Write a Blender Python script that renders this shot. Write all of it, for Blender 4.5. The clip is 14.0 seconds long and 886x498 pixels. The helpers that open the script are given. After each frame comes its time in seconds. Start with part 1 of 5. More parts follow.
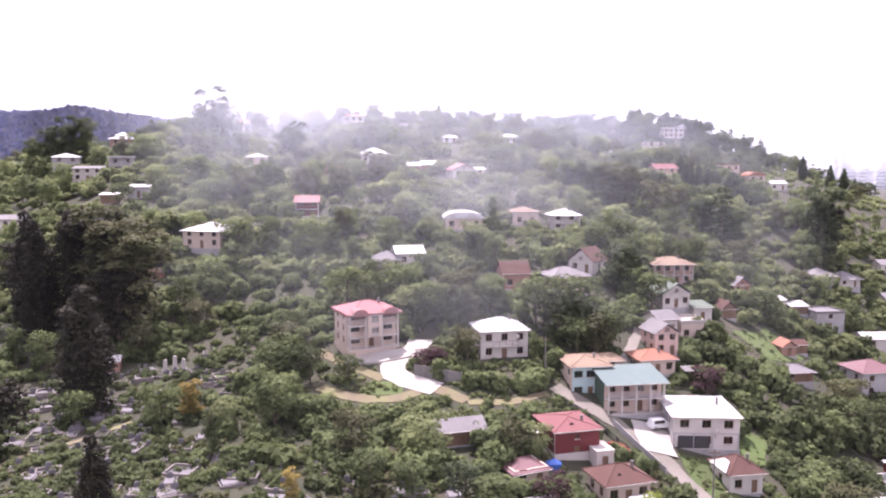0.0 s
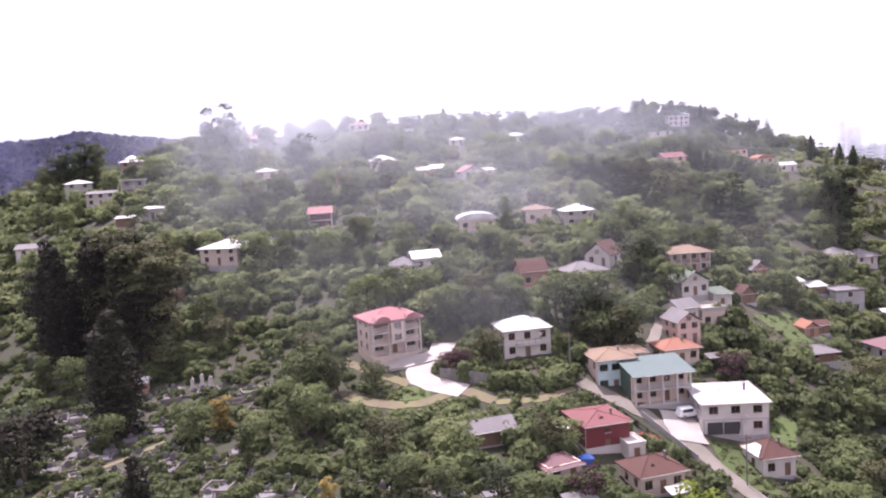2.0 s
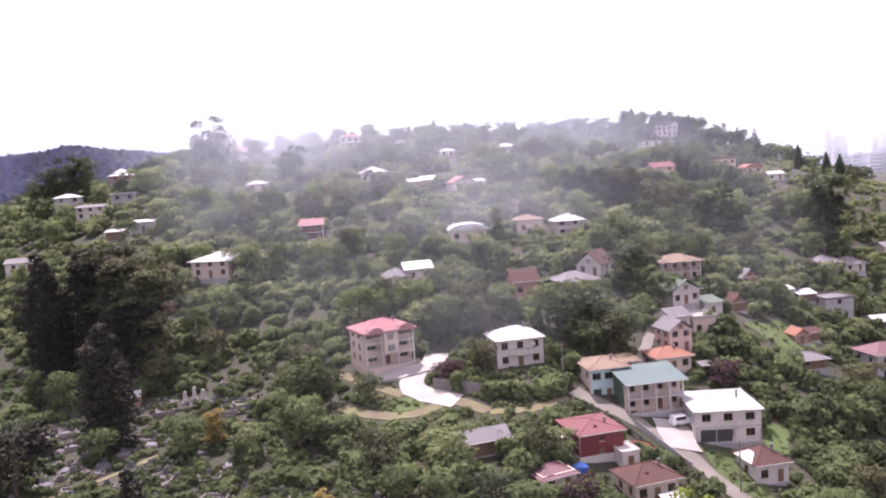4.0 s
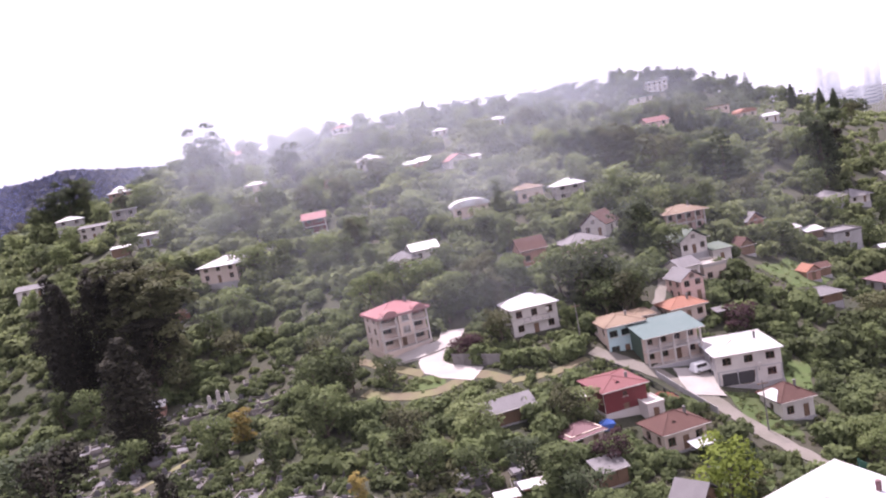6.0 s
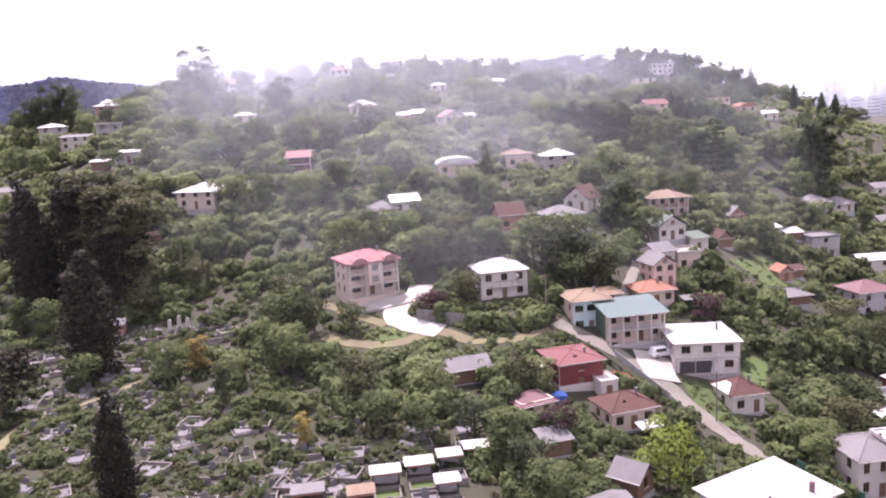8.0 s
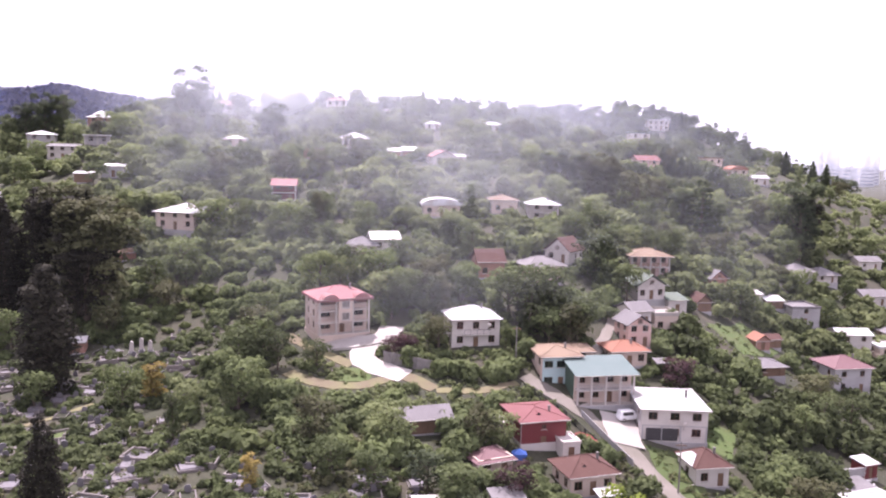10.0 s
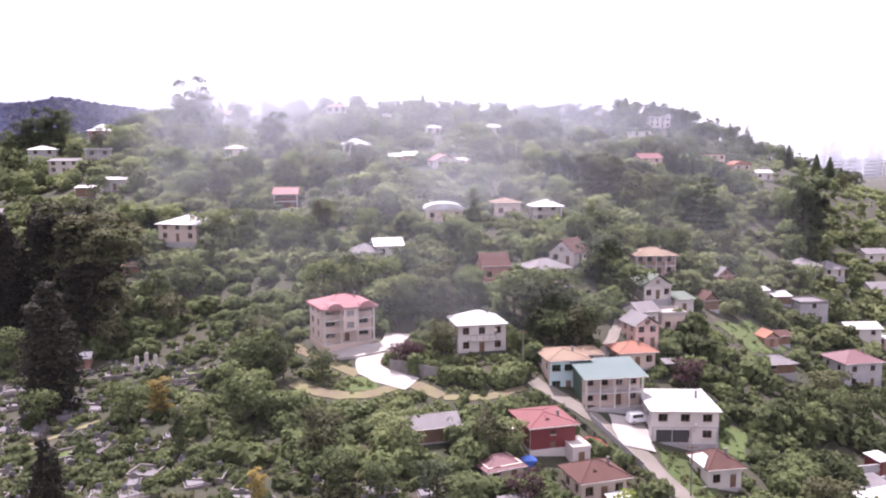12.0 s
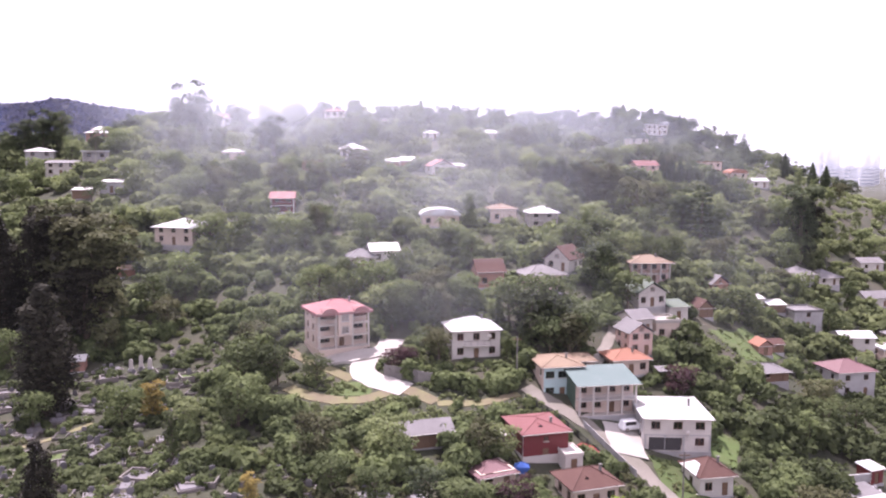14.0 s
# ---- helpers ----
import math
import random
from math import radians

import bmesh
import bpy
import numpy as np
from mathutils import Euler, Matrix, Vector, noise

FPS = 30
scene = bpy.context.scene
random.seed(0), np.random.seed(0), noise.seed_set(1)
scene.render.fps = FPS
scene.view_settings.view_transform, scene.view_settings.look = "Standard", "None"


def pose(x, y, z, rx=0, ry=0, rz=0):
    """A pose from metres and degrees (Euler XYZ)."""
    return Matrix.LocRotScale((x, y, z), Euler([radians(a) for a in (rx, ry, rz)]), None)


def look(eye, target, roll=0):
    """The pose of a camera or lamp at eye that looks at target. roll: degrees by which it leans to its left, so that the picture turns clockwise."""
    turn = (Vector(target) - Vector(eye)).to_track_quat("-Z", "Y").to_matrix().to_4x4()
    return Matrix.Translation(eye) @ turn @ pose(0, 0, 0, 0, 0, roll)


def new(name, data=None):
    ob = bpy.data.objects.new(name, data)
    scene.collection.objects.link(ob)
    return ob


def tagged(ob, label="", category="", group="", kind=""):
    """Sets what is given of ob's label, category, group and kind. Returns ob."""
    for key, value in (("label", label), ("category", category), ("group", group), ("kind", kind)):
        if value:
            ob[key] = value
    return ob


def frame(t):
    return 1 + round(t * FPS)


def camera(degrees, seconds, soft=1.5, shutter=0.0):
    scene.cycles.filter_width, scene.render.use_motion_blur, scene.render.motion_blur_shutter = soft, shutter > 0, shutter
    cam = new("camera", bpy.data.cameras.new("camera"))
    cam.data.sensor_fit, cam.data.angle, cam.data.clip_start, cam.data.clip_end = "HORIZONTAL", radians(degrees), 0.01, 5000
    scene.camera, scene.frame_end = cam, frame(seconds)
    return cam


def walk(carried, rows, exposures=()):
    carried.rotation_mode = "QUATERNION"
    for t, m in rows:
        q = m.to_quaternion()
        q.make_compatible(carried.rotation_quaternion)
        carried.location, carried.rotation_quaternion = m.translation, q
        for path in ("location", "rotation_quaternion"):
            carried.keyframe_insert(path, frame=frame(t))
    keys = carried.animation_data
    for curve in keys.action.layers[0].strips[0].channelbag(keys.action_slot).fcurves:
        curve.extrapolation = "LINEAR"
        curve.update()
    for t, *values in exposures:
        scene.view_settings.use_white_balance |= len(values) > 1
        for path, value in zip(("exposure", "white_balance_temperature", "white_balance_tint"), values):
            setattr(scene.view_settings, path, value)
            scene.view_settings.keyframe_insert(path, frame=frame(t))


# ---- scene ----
# camera: carried in a cable car cabin, high over a valley; t, place, turn
cam = camera(58.0, 14.0, soft=2.1)
ROWS = [
    (0.0, 0.00, 0.00, 50.00, 83.50, 0.00, 0.00),
    (0.5, -0.19, -0.34, 50.05, 85.15, 2.80, -0.31),
    (1.0, -0.59, -0.60, 50.11, 84.98, 4.48, 0.07),
    (1.5, -1.03, -0.77, 50.19, 85.25, 4.49, 0.21),
    (2.0, -1.47, -0.81, 50.31, 83.67, 3.63, 0.30),
    (2.5, -1.72, -0.83, 50.46, 83.74, 2.27, 0.56),
    (3.0, -1.80, -0.92, 50.45, 83.91, 2.27, 0.52),
    (3.2, -1.82, -0.97, 50.42, 84.28, 2.09, 0.31),
    (5.3, -1.94, -1.64, 49.65, 84.55, 8.47, -0.90),
    (5.5, -1.96, -1.66, 49.54, 84.66, 8.76, -0.60),
    (6.0, -2.01, -1.64, 49.14, 83.15, 10.61, -0.79),
    (6.5, -1.93, -1.58, 48.63, 81.06, 10.24, -1.34),
    (7.0, -1.61, -1.45, 48.26, 79.04, 9.41, -1.51),
    (7.5, -1.02, -1.21, 48.13, 77.63, 7.72, -1.35),
    (7.7, -0.74, -1.03, 48.18, 79.06, 5.37, -0.87),
    (9.8, 2.43, 1.56, 49.38, 82.17, -0.70, -0.78),
    (10.0, 2.62, 1.76, 49.48, 82.67, -1.35, -0.80),
    (10.5, 2.84, 2.15, 49.73, 83.63, -0.73, -0.91),
    (11.0, 2.86, 2.43, 49.89, 83.32, -0.64, -0.93),
    (11.5, 2.81, 2.64, 49.99, 83.50, -0.55, -0.94),
    (12.0, 2.83, 2.77, 50.01, 82.83, 0.27, -0.68),
    (12.5, 2.97, 2.83, 50.02, 82.76, 0.83, -1.22),
    (13.0, 3.10, 2.78, 50.07, 82.17, 1.35, -1.38),
    (13.5, 3.13, 2.60, 50.16, 82.64, 0.77, -0.82),
    (14.0, 3.20, 2.39, 50.30, 83.16, -0.27, -0.81),
]
walk(cam, [(t, pose(x, y, z, rx, ry, rz)) for t, x, y, z, rx, ry, rz in ROWS], exposures=[(0.0, 0.84, 6100, 34), (0.5, 0.62, 6100, 34), (3.0, 0.55, 6100, 34), (5.5, 0.48, 6100, 34), (6.5, 0.62, 6100, 34), (7.5, 0.68, 6100, 34), (10.0, 0.74, 6100, 34), (14.0, 0.72, 6100, 34)])

# ---- daylight: high hazy sun ahead, bright white overcast sky ----
SUN_HEIGHT, SUN_TURN = 66.0, -20.0     # degrees over the horizon; to the left of straight ahead
world = bpy.data.worlds.new("hazy_sky")
scene.world = world
world.use_nodes = True
wn, wl = world.node_tree.nodes, world.node_tree.links
back = wn["Background"]
sky = wn.new("ShaderNodeTexSky")
sky.sky_type, sky.sun_disc = "NISHITA", False
sky.sun_elevation, sky.sun_rotation = radians(SUN_HEIGHT), radians(SUN_TURN)
sky.air_density, sky.dust_density, sky.altitude = 1.2, 3.0, 100
cloud = wn.new("ShaderNodeMix")
cloud.data_type = "RGBA"
cloud.inputs["Factor"].default_value = 0.8
cloud.inputs["B"].default_value = (11.0, 10.9, 11.2, 1)
wl.new(sky.outputs["Color"], cloud.inputs["A"])
wl.new(cloud.outputs["Result"], back.inputs["Color"])
back.inputs["Strength"].default_value = 0.088
sun = new("sun", bpy.data.lights.new("sun", "SUN"))
sun.data.energy, sun.data.angle, sun.data.color = 4.9, radians(1.0), (1.0, 0.95, 0.87)
sunward = Vector((math.sin(radians(SUN_TURN)) * math.cos(radians(SUN_HEIGHT)), math.cos(radians(SUN_TURN)) * math.cos(radians(SUN_HEIGHT)), math.sin(radians(SUN_HEIGHT))))
sun.matrix_world = look(sunward * 600, (0, 0, 0))


# ---- materials ----
def nodes_of(name):
    m = bpy.data.materials.new(name)
    m.use_nodes = True
    n, l = m.node_tree.nodes, m.node_tree.links
    return m, n, l, n["Principled BSDF"]


def surface(name, base, rough=0.8, vary=0.25, scale=1.0, bump=0.2, metal=0.0, stain=None, stained=0.35, ribs=0.0):
    """A weathered surface: broad stains, fine grain, relief; ribs: the width of a sheet's corrugation."""
    m, n, l, bsdf = nodes_of(name)
    co = n.new("ShaderNodeTexCoord")
    broad = n.new("ShaderNodeTexNoise")
    broad.inputs["Scale"].default_value, broad.inputs["Detail"].default_value = 0.45 * scale, 6
    fine = n.new("ShaderNodeTexNoise")
    fine.inputs["Scale"].default_value, fine.inputs["Detail"].default_value = 7.0 * scale, 4
    for t in (broad, fine):
        l.new(co.outputs["Object"], t.inputs["Vector"])
    ramp = n.new("ShaderNodeMapRange")
    ramp.inputs["From Min"].default_value, ramp.inputs["From Max"].default_value = 0.42, 0.72
    ramp.inputs["To Max"].default_value = stained
    l.new(broad.outputs["Fac"], ramp.inputs["Value"])
    mix = n.new("ShaderNodeMix")
    mix.data_type = "RGBA"
    stain = stain or [c * 0.6 for c in base]
    mix.inputs["A"].default_value, mix.inputs["B"].default_value = (*base, 1), (*stain, 1)
    l.new(ramp.outputs["Result"], mix.inputs["Factor"])
    info = n.new("ShaderNodeObjectInfo")
    amount = n.new("ShaderNodeMath")
    amount.operation = "MULTIPLY_ADD"
    amount.inputs[1].default_value, amount.inputs[2].default_value = vary * 0.5, 1 - vary * 0.5
    l.new(info.outputs["Random"], amount.inputs[0])
    grain = n.new("ShaderNodeMath")
    grain.operation = "MULTIPLY_ADD"
    grain.inputs[1].default_value, grain.inputs[2].default_value = vary, 1 - vary * 0.5
    l.new(fine.outputs["Fac"], grain.inputs[0])
    both = n.new("ShaderNodeMath")
    both.operation = "MULTIPLY"
    l.new(amount.outputs[0], both.inputs[0]), l.new(grain.outputs[0], both.inputs[1])
    hsv = n.new("ShaderNodeHueSaturation")
    l.new(mix.outputs["Result"], hsv.inputs["Color"]), l.new(both.outputs[0], hsv.inputs["Value"])
    l.new(hsv.outputs["Color"], bsdf.inputs["Base Color"])
    relief = n.new("ShaderNodeBump")
    relief.inputs["Strength"].default_value, relief.inputs["Distance"].default_value = bump, 0.03
    l.new(fine.outputs["Fac"], relief.inputs["Height"])
    if ribs:
        wave = n.new("ShaderNodeTexWave")
        wave.inputs["Scale"].default_value = 0.32 / ribs
        l.new(co.outputs["Object"], wave.inputs["Vector"])
        sheet = n.new("ShaderNodeBump")
        sheet.inputs["Strength"].default_value, sheet.inputs["Distance"].default_value = 0.35, 0.05
        l.new(wave.outputs["Fac"], sheet.inputs["Height"]), l.new(relief.outputs["Normal"], sheet.inputs["Normal"])
        relief = sheet
    l.new(relief.outputs["Normal"], bsdf.inputs["Normal"])
    bsdf.inputs["Roughness"].default_value, bsdf.inputs["Metallic"].default_value = rough, metal
    return m


def foliage(name, dark, light, through_light=0.3):
    """Leaves: every clump of its own tone, broad drifts of hue, some light through the leaf."""
    m, n, l, bsdf = nodes_of(name)
    geo, info = n.new("ShaderNodeNewGeometry"), n.new("ShaderNodeObjectInfo")
    drift = n.new("ShaderNodeTexNoise")
    drift.inputs["Scale"].default_value, drift.inputs["Detail"].default_value = 0.09, 5
    l.new(geo.outputs["Position"], drift.inputs["Vector"])
    spread = n.new("ShaderNodeMapRange")
    spread.inputs["From Min"].default_value, spread.inputs["From Max"].default_value = 0.3, 0.7
    l.new(drift.outputs["Fac"], spread.inputs["Value"])
    add = n.new("ShaderNodeMath")
    add.operation = "MULTIPLY_ADD"
    add.inputs[1].default_value = 0.45
    l.new(geo.outputs["Random Per Island"], add.inputs[0])
    half = n.new("ShaderNodeMath")
    half.operation = "MULTIPLY"
    half.inputs[1].default_value = 0.55
    l.new(spread.outputs["Result"], half.inputs[0]), l.new(half.outputs[0], add.inputs[2])
    mix = n.new("ShaderNodeMix")
    mix.data_type = "RGBA"
    mix.inputs["A"].default_value, mix.inputs["B"].default_value = (*dark, 1), (*light, 1)
    l.new(add.outputs[0], mix.inputs["Factor"])
    tone = n.new("ShaderNodeMath")
    tone.operation = "MULTIPLY_ADD"
    tone.inputs[1].default_value, tone.inputs[2].default_value = 0.5, 0.75
    l.new(info.outputs["Random"], tone.inputs[0])
    hsv = n.new("ShaderNodeHueSaturation")
    l.new(mix.outputs["Result"], hsv.inputs["Color"]), l.new(tone.outputs[0], hsv.inputs["Value"])
    l.new(hsv.outputs["Color"], bsdf.inputs["Base Color"])
    bough, world_way, lean = n.new("ShaderNodeAttribute"), n.new("ShaderNodeVectorTransform"), n.new("ShaderNodeMix")
    bough.attribute_name = "bough"
    world_way.vector_type, world_way.convert_from, world_way.convert_to = "NORMAL", "OBJECT", "WORLD"
    lean.data_type = "VECTOR"
    lean.inputs["Factor"].default_value = 0.65
    l.new(bough.outputs["Vector"], world_way.inputs["Vector"])
    l.new(geo.outputs["Normal"], lean.inputs[4]), l.new(world_way.outputs["Vector"], lean.inputs[5])
    unit = n.new("ShaderNodeVectorMath")
    unit.operation = "NORMALIZE"
    l.new(lean.outputs[1], unit.inputs[0]), l.new(unit.outputs["Vector"], bsdf.inputs["Normal"])
    bsdf.inputs["Roughness"].default_value = 0.65
    bsdf.inputs["Specular IOR Level"].default_value = 0.1
    back_lit = n.new("ShaderNodeBsdfTranslucent")
    l.new(hsv.outputs["Color"], back_lit.inputs["Color"])
    blend = n.new("ShaderNodeMixShader")
    blend.inputs["Fac"].default_value = through_light
    l.new(bsdf.outputs["BSDF"], blend.inputs[1]), l.new(back_lit.outputs["BSDF"], blend.inputs[2])
    l.new(blend.outputs["Shader"], n["Material Output"].inputs["Surface"])
    return m


GROUND = surface("grassy_earth", (0.048, 0.052, 0.028), 0.95, 0.9, 0.25, 0.9, stain=(0.088, 0.074, 0.052), stained=0.8)
LAWN = surface("lawn", (0.085, 0.125, 0.034), 0.95, 0.7, 0.6, 0.8, stain=(0.10, 0.11, 0.045), stained=0.8)
CONCRETE = surface("sunlit_concrete", (0.43, 0.39, 0.36), 0.85, 0.2, 0.5, 0.2, stain=(0.30, 0.27, 0.24), stained=0.7)
LANE = surface("worn_lane", (0.245, 0.215, 0.185), 0.9, 0.3, 0.5, 0.3, stain=(0.17, 0.155, 0.12), stained=0.8)
DIRT = surface("dry_dirt", (0.175, 0.142, 0.088), 0.95, 0.35, 0.5, 0.4, stain=(0.20, 0.21, 0.08), stained=0.8)
WHITE_WALL = surface("white_plaster", (0.60, 0.55, 0.51), 0.85, 0.15, 0.6, 0.15, stain=(0.40, 0.355, 0.33), stained=0.7)
GREY_WALL = surface("bare_block_wall", (0.42, 0.40, 0.40), 0.9, 0.2, 0.8, 0.3, stain=(0.27, 0.25, 0.24), stained=0.6)
PINK_WALL = surface("pink_plaster", (0.62, 0.44, 0.385), 0.85, 0.12, 0.6, 0.1, stain=(0.52, 0.33, 0.28), stained=0.5)
CREAM_WALL = surface("cream_plaster", (0.58, 0.46, 0.39), 0.85, 0.12, 0.6, 0.1, stain=(0.46, 0.39, 0.31), stained=0.5)
TURQ_WALL = surface("turquoise_plaster", (0.50, 0.66, 0.66), 0.85, 0.12, 0.6, 0.1, stain=(0.40, 0.46, 0.46), stained=0.5)
STONE_WALL = surface("grey_stone_wall", (0.23, 0.21, 0.20), 0.9, 0.4, 1.6, 0.5, stain=(0.15, 0.14, 0.13), stained=0.7)
BRICK_WALL = surface("raw_brick_wall", (0.40, 0.22, 0.17), 0.9, 0.3, 1.2, 0.3, stain=(0.30, 0.18, 0.14), stained=0.6)
RED_WALL = surface("red_cladding", (0.165, 0.026, 0.028), 0.6, 0.12, 0.6, 0.1, stain=(0.12, 0.022, 0.022), stained=0.5, ribs=0.3)
GREEN_WALL = surface("dark_green_cladding", (0.06, 0.10, 0.07), 0.7, 0.15, 0.6, 0.1, ribs=0.3)
BLUE_GREY_WALL = surface("blue_grey_plaster", (0.30, 0.32, 0.37), 0.85, 0.2, 0.6, 0.2, stain=(0.19, 0.2, 0.22), stained=0.7)
ZINC_ROOF = surface("bright_zinc_sheet", (0.54, 0.54, 0.55), 0.55, 0.16, 0.7, 0.1, 0.1, stain=(0.36, 0.29, 0.23), stained=0.9, ribs=0.35)
GREY_ROOF = surface("old_grey_slate", (0.19, 0.175, 0.178), 0.8, 0.2, 0.5, 0.3, stain=(0.12, 0.11, 0.11), stained=0.8, ribs=0.3)
RED_ROOF = surface("red_metal_tile", (0.185, 0.066, 0.066), 0.8, 0.12, 0.4, 0.2, stain=(0.23, 0.085, 0.08), stained=0.5, ribs=0.3)
PALE_RED_ROOF = surface("faded_red_tile", (0.30, 0.118, 0.12), 0.8, 0.12, 0.4, 0.2, stain=(0.34, 0.19, 0.18), stained=0.8, ribs=0.3)
BROWN_ROOF = surface("rusty_brown_roof", (0.088, 0.038, 0.029), 0.85, 0.25, 0.5, 0.3, stain=(0.135, 0.068, 0.052), stained=0.6, ribs=0.3)
RUST_ROOF = surface("tan_rusty_roof", (0.235, 0.165, 0.110), 0.8, 0.2, 0.5, 0.2, stain=(0.16, 0.098, 0.066), stained=1.0, ribs=0.35)
ORANGE_ROOF = surface("orange_tile_roof", (0.31, 0.138, 0.088), 0.8, 0.15, 0.5, 0.2, stain=(0.26, 0.10, 0.065), stained=0.5, ribs=0.3)
TEAL_ROOF = surface("teal_sheet_roof", (0.112, 0.160, 0.150), 0.75, 0.15, 0.4, 0.15, 0.0, stain=(0.155, 0.195, 0.185), stained=0.5, ribs=0.35)
GREEN_ROOF = surface("dull_green_roof", (0.105, 0.135, 0.10), 0.7, 0.15, 0.4, 0.2, ribs=0.35)
PURPLE_ROOF = surface("mauve_tile_roof", (0.17, 0.085, 0.09), 0.7, 0.15, 0.4, 0.2, stain=(0.21, 0.12, 0.125), ribs=0.3)
WOOD = surface("weathered_wood", (0.20, 0.12, 0.075), 0.8, 0.3, 1.5, 0.3)
TRIM = surface("pale_trim", (0.54, 0.49, 0.45), 0.7, 0.15, 1.0, 0.1)
FRAME = surface("brown_window_frame", (0.20, 0.11, 0.08), 0.6, 0.2, 1.0, 0.1)
# near-black colour stands in for shade inside rooms, garage, vents and cars
DARK_INSIDE = surface("painted_inside_shade", (0.055, 0.05, 0.052), 0.9, 0.3, 0.6, 0.1)
IRON = surface("dark_iron", (0.05, 0.05, 0.055), 0.6, 0.3, 2.0, 0.1, 0.5)
PLOT_WALL = surface("stained_plot_wall", (0.24, 0.21, 0.195), 0.85, 0.5, 1.2, 0.3, stain=(0.13, 0.12, 0.11), stained=0.8)
GRANITE = surface("grave_granite", (0.17, 0.155, 0.165), 0.7, 0.5, 1.2, 0.15, stain=(0.18, 0.17, 0.18), stained=0.7)
MARBLE = surface("pale_grave_marble", (0.21, 0.18, 0.175), 0.75, 0.9, 1.2, 0.2, stain=(0.17, 0.155, 0.15), stained=0.7)
BARK = surface("bark", (0.13, 0.10, 0.075), 0.95, 0.4, 2.0, 0.6)
CAR_PAINT = surface("white_car_paint", (0.78, 0.78, 0.79), 0.3, 0.05, 0.5, 0.0)
RED_PAINT = surface("dark_red_car_paint", (0.25, 0.03, 0.035), 0.3, 0.05, 0.5, 0.0)
RUBBER = surface("tyre_rubber", (0.03, 0.03, 0.03), 0.8, 0.2, 3.0, 0.2)
BLUE_PLASTIC = surface("blue_tarpaulin", (0.05, 0.13, 0.45), 0.5, 0.2, 1.5, 0.3)
GREEN_FENCE = surface("green_fence_sheet", (0.04, 0.14, 0.10), 0.6, 0.2, 0.8, 0.1, ribs=0.25)
FAR_TOWER = surface("pale_far_tower", (0.62, 0.62, 0.66), 0.8, 0.2, 0.05, 0.0)
GLASS, gn, gl, gb = nodes_of("window_glass")
gb.inputs["Base Color"].default_value = (0.75, 0.8, 0.85, 1)
gb.inputs["Roughness"].default_value, gb.inputs["Transmission Weight"].default_value = 0.06, 1.0


def haze(name, tint):
    """Translucent sheet imitating haze and window glare: lets most light through and scatters the rest; its thickness
    is a mesh attribute, broken up by drifts.
    """
    m, n, l, bsdf = nodes_of(name)
    n.remove(bsdf)
    glow, clear, mix, noise_, amount, times, co, spread = (n.new("ShaderNode" + k) for k in ("BsdfTranslucent", "BsdfTransparent", "MixShader", "TexNoise", "Attribute", "Math", "TexCoord", "MapRange"))
    glow.inputs["Color"].default_value = (*tint, 1)
    amount.attribute_name = "veil_amount"
    noise_.inputs["Scale"].default_value, noise_.inputs["Detail"].default_value = 0.022, 4
    for key, value in (("From Min", 0.3), ("From Max", 0.7), ("To Min", 0.55), ("To Max", 1.45)):
        spread.inputs[key].default_value = value
    times.operation = "MULTIPLY"
    l.new(co.outputs["Object"], noise_.inputs["Vector"]), l.new(noise_.outputs["Fac"], spread.inputs["Value"]), l.new(spread.outputs["Result"], times.inputs[0])
    l.new(amount.outputs["Fac"], times.inputs[1]), l.new(times.outputs[0], mix.inputs["Fac"])
    l.new(clear.outputs["BSDF"], mix.inputs[1]), l.new(glow.outputs["BSDF"], mix.inputs[2]), l.new(mix.outputs["Shader"], n["Material Output"].inputs["Surface"])
    return m


HAZE_GLARE = haze("haze_glare_sheet", (0.84, 0.88, 0.98))
# bluish tints put the distance haze's colour into the ridge and mountain sheets
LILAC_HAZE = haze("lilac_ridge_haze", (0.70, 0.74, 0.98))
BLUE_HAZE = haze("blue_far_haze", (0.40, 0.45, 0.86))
LEAF = foliage("broadleaf", (0.054, 0.070, 0.032), (0.200, 0.240, 0.102), 0.46)
LEAF_FRESH = foliage("fresh_leaf", (0.080, 0.104, 0.042), (0.248, 0.290, 0.122), 0.5)
LEAF_LIME = foliage("lime_leaf", (0.13, 0.17, 0.03), (0.30, 0.36, 0.08), 0.45)
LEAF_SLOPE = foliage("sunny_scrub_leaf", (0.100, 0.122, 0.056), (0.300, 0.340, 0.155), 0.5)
LEAF_DARK = foliage("dark_evergreen", (0.026, 0.036, 0.022), (0.095, 0.116, 0.056), 0.25)
LEAF_DEEP = foliage("deep_green_leaf", (0.036, 0.047, 0.022), (0.130, 0.155, 0.066), 0.35)
LEAF_BLACK = foliage("blackish_evergreen", (0.012, 0.0115, 0.008), (0.038, 0.034, 0.021), 0.1)
LEAF_OLIVE = foliage("olive_leaf", (0.05, 0.055, 0.03), (0.13, 0.13, 0.06), 0.25)
LEAF_YELLOW = foliage("yellowing_leaf", (0.16, 0.12, 0.03), (0.36, 0.28, 0.09), 0.3)
LEAF_PURPLE = foliage("plum_leaf", (0.035, 0.018, 0.022), (0.09, 0.05, 0.05), 0.2)


# ---- building blocks ----
def box(bm, x0, x1, y0, y1, z0, z1):
    v = [bm.verts.new((x, y, z)) for z in (z0, z1) for x, y in ((x0, y0), (x1, y0), (x1, y1), (x0, y1))]
    for f in ((3, 2, 1, 0), (4, 5, 6, 7), (0, 1, 5, 4), (1, 2, 6, 5), (2, 3, 7, 6), (3, 0, 4, 7)):
        bm.faces.new([v[i] for i in f])


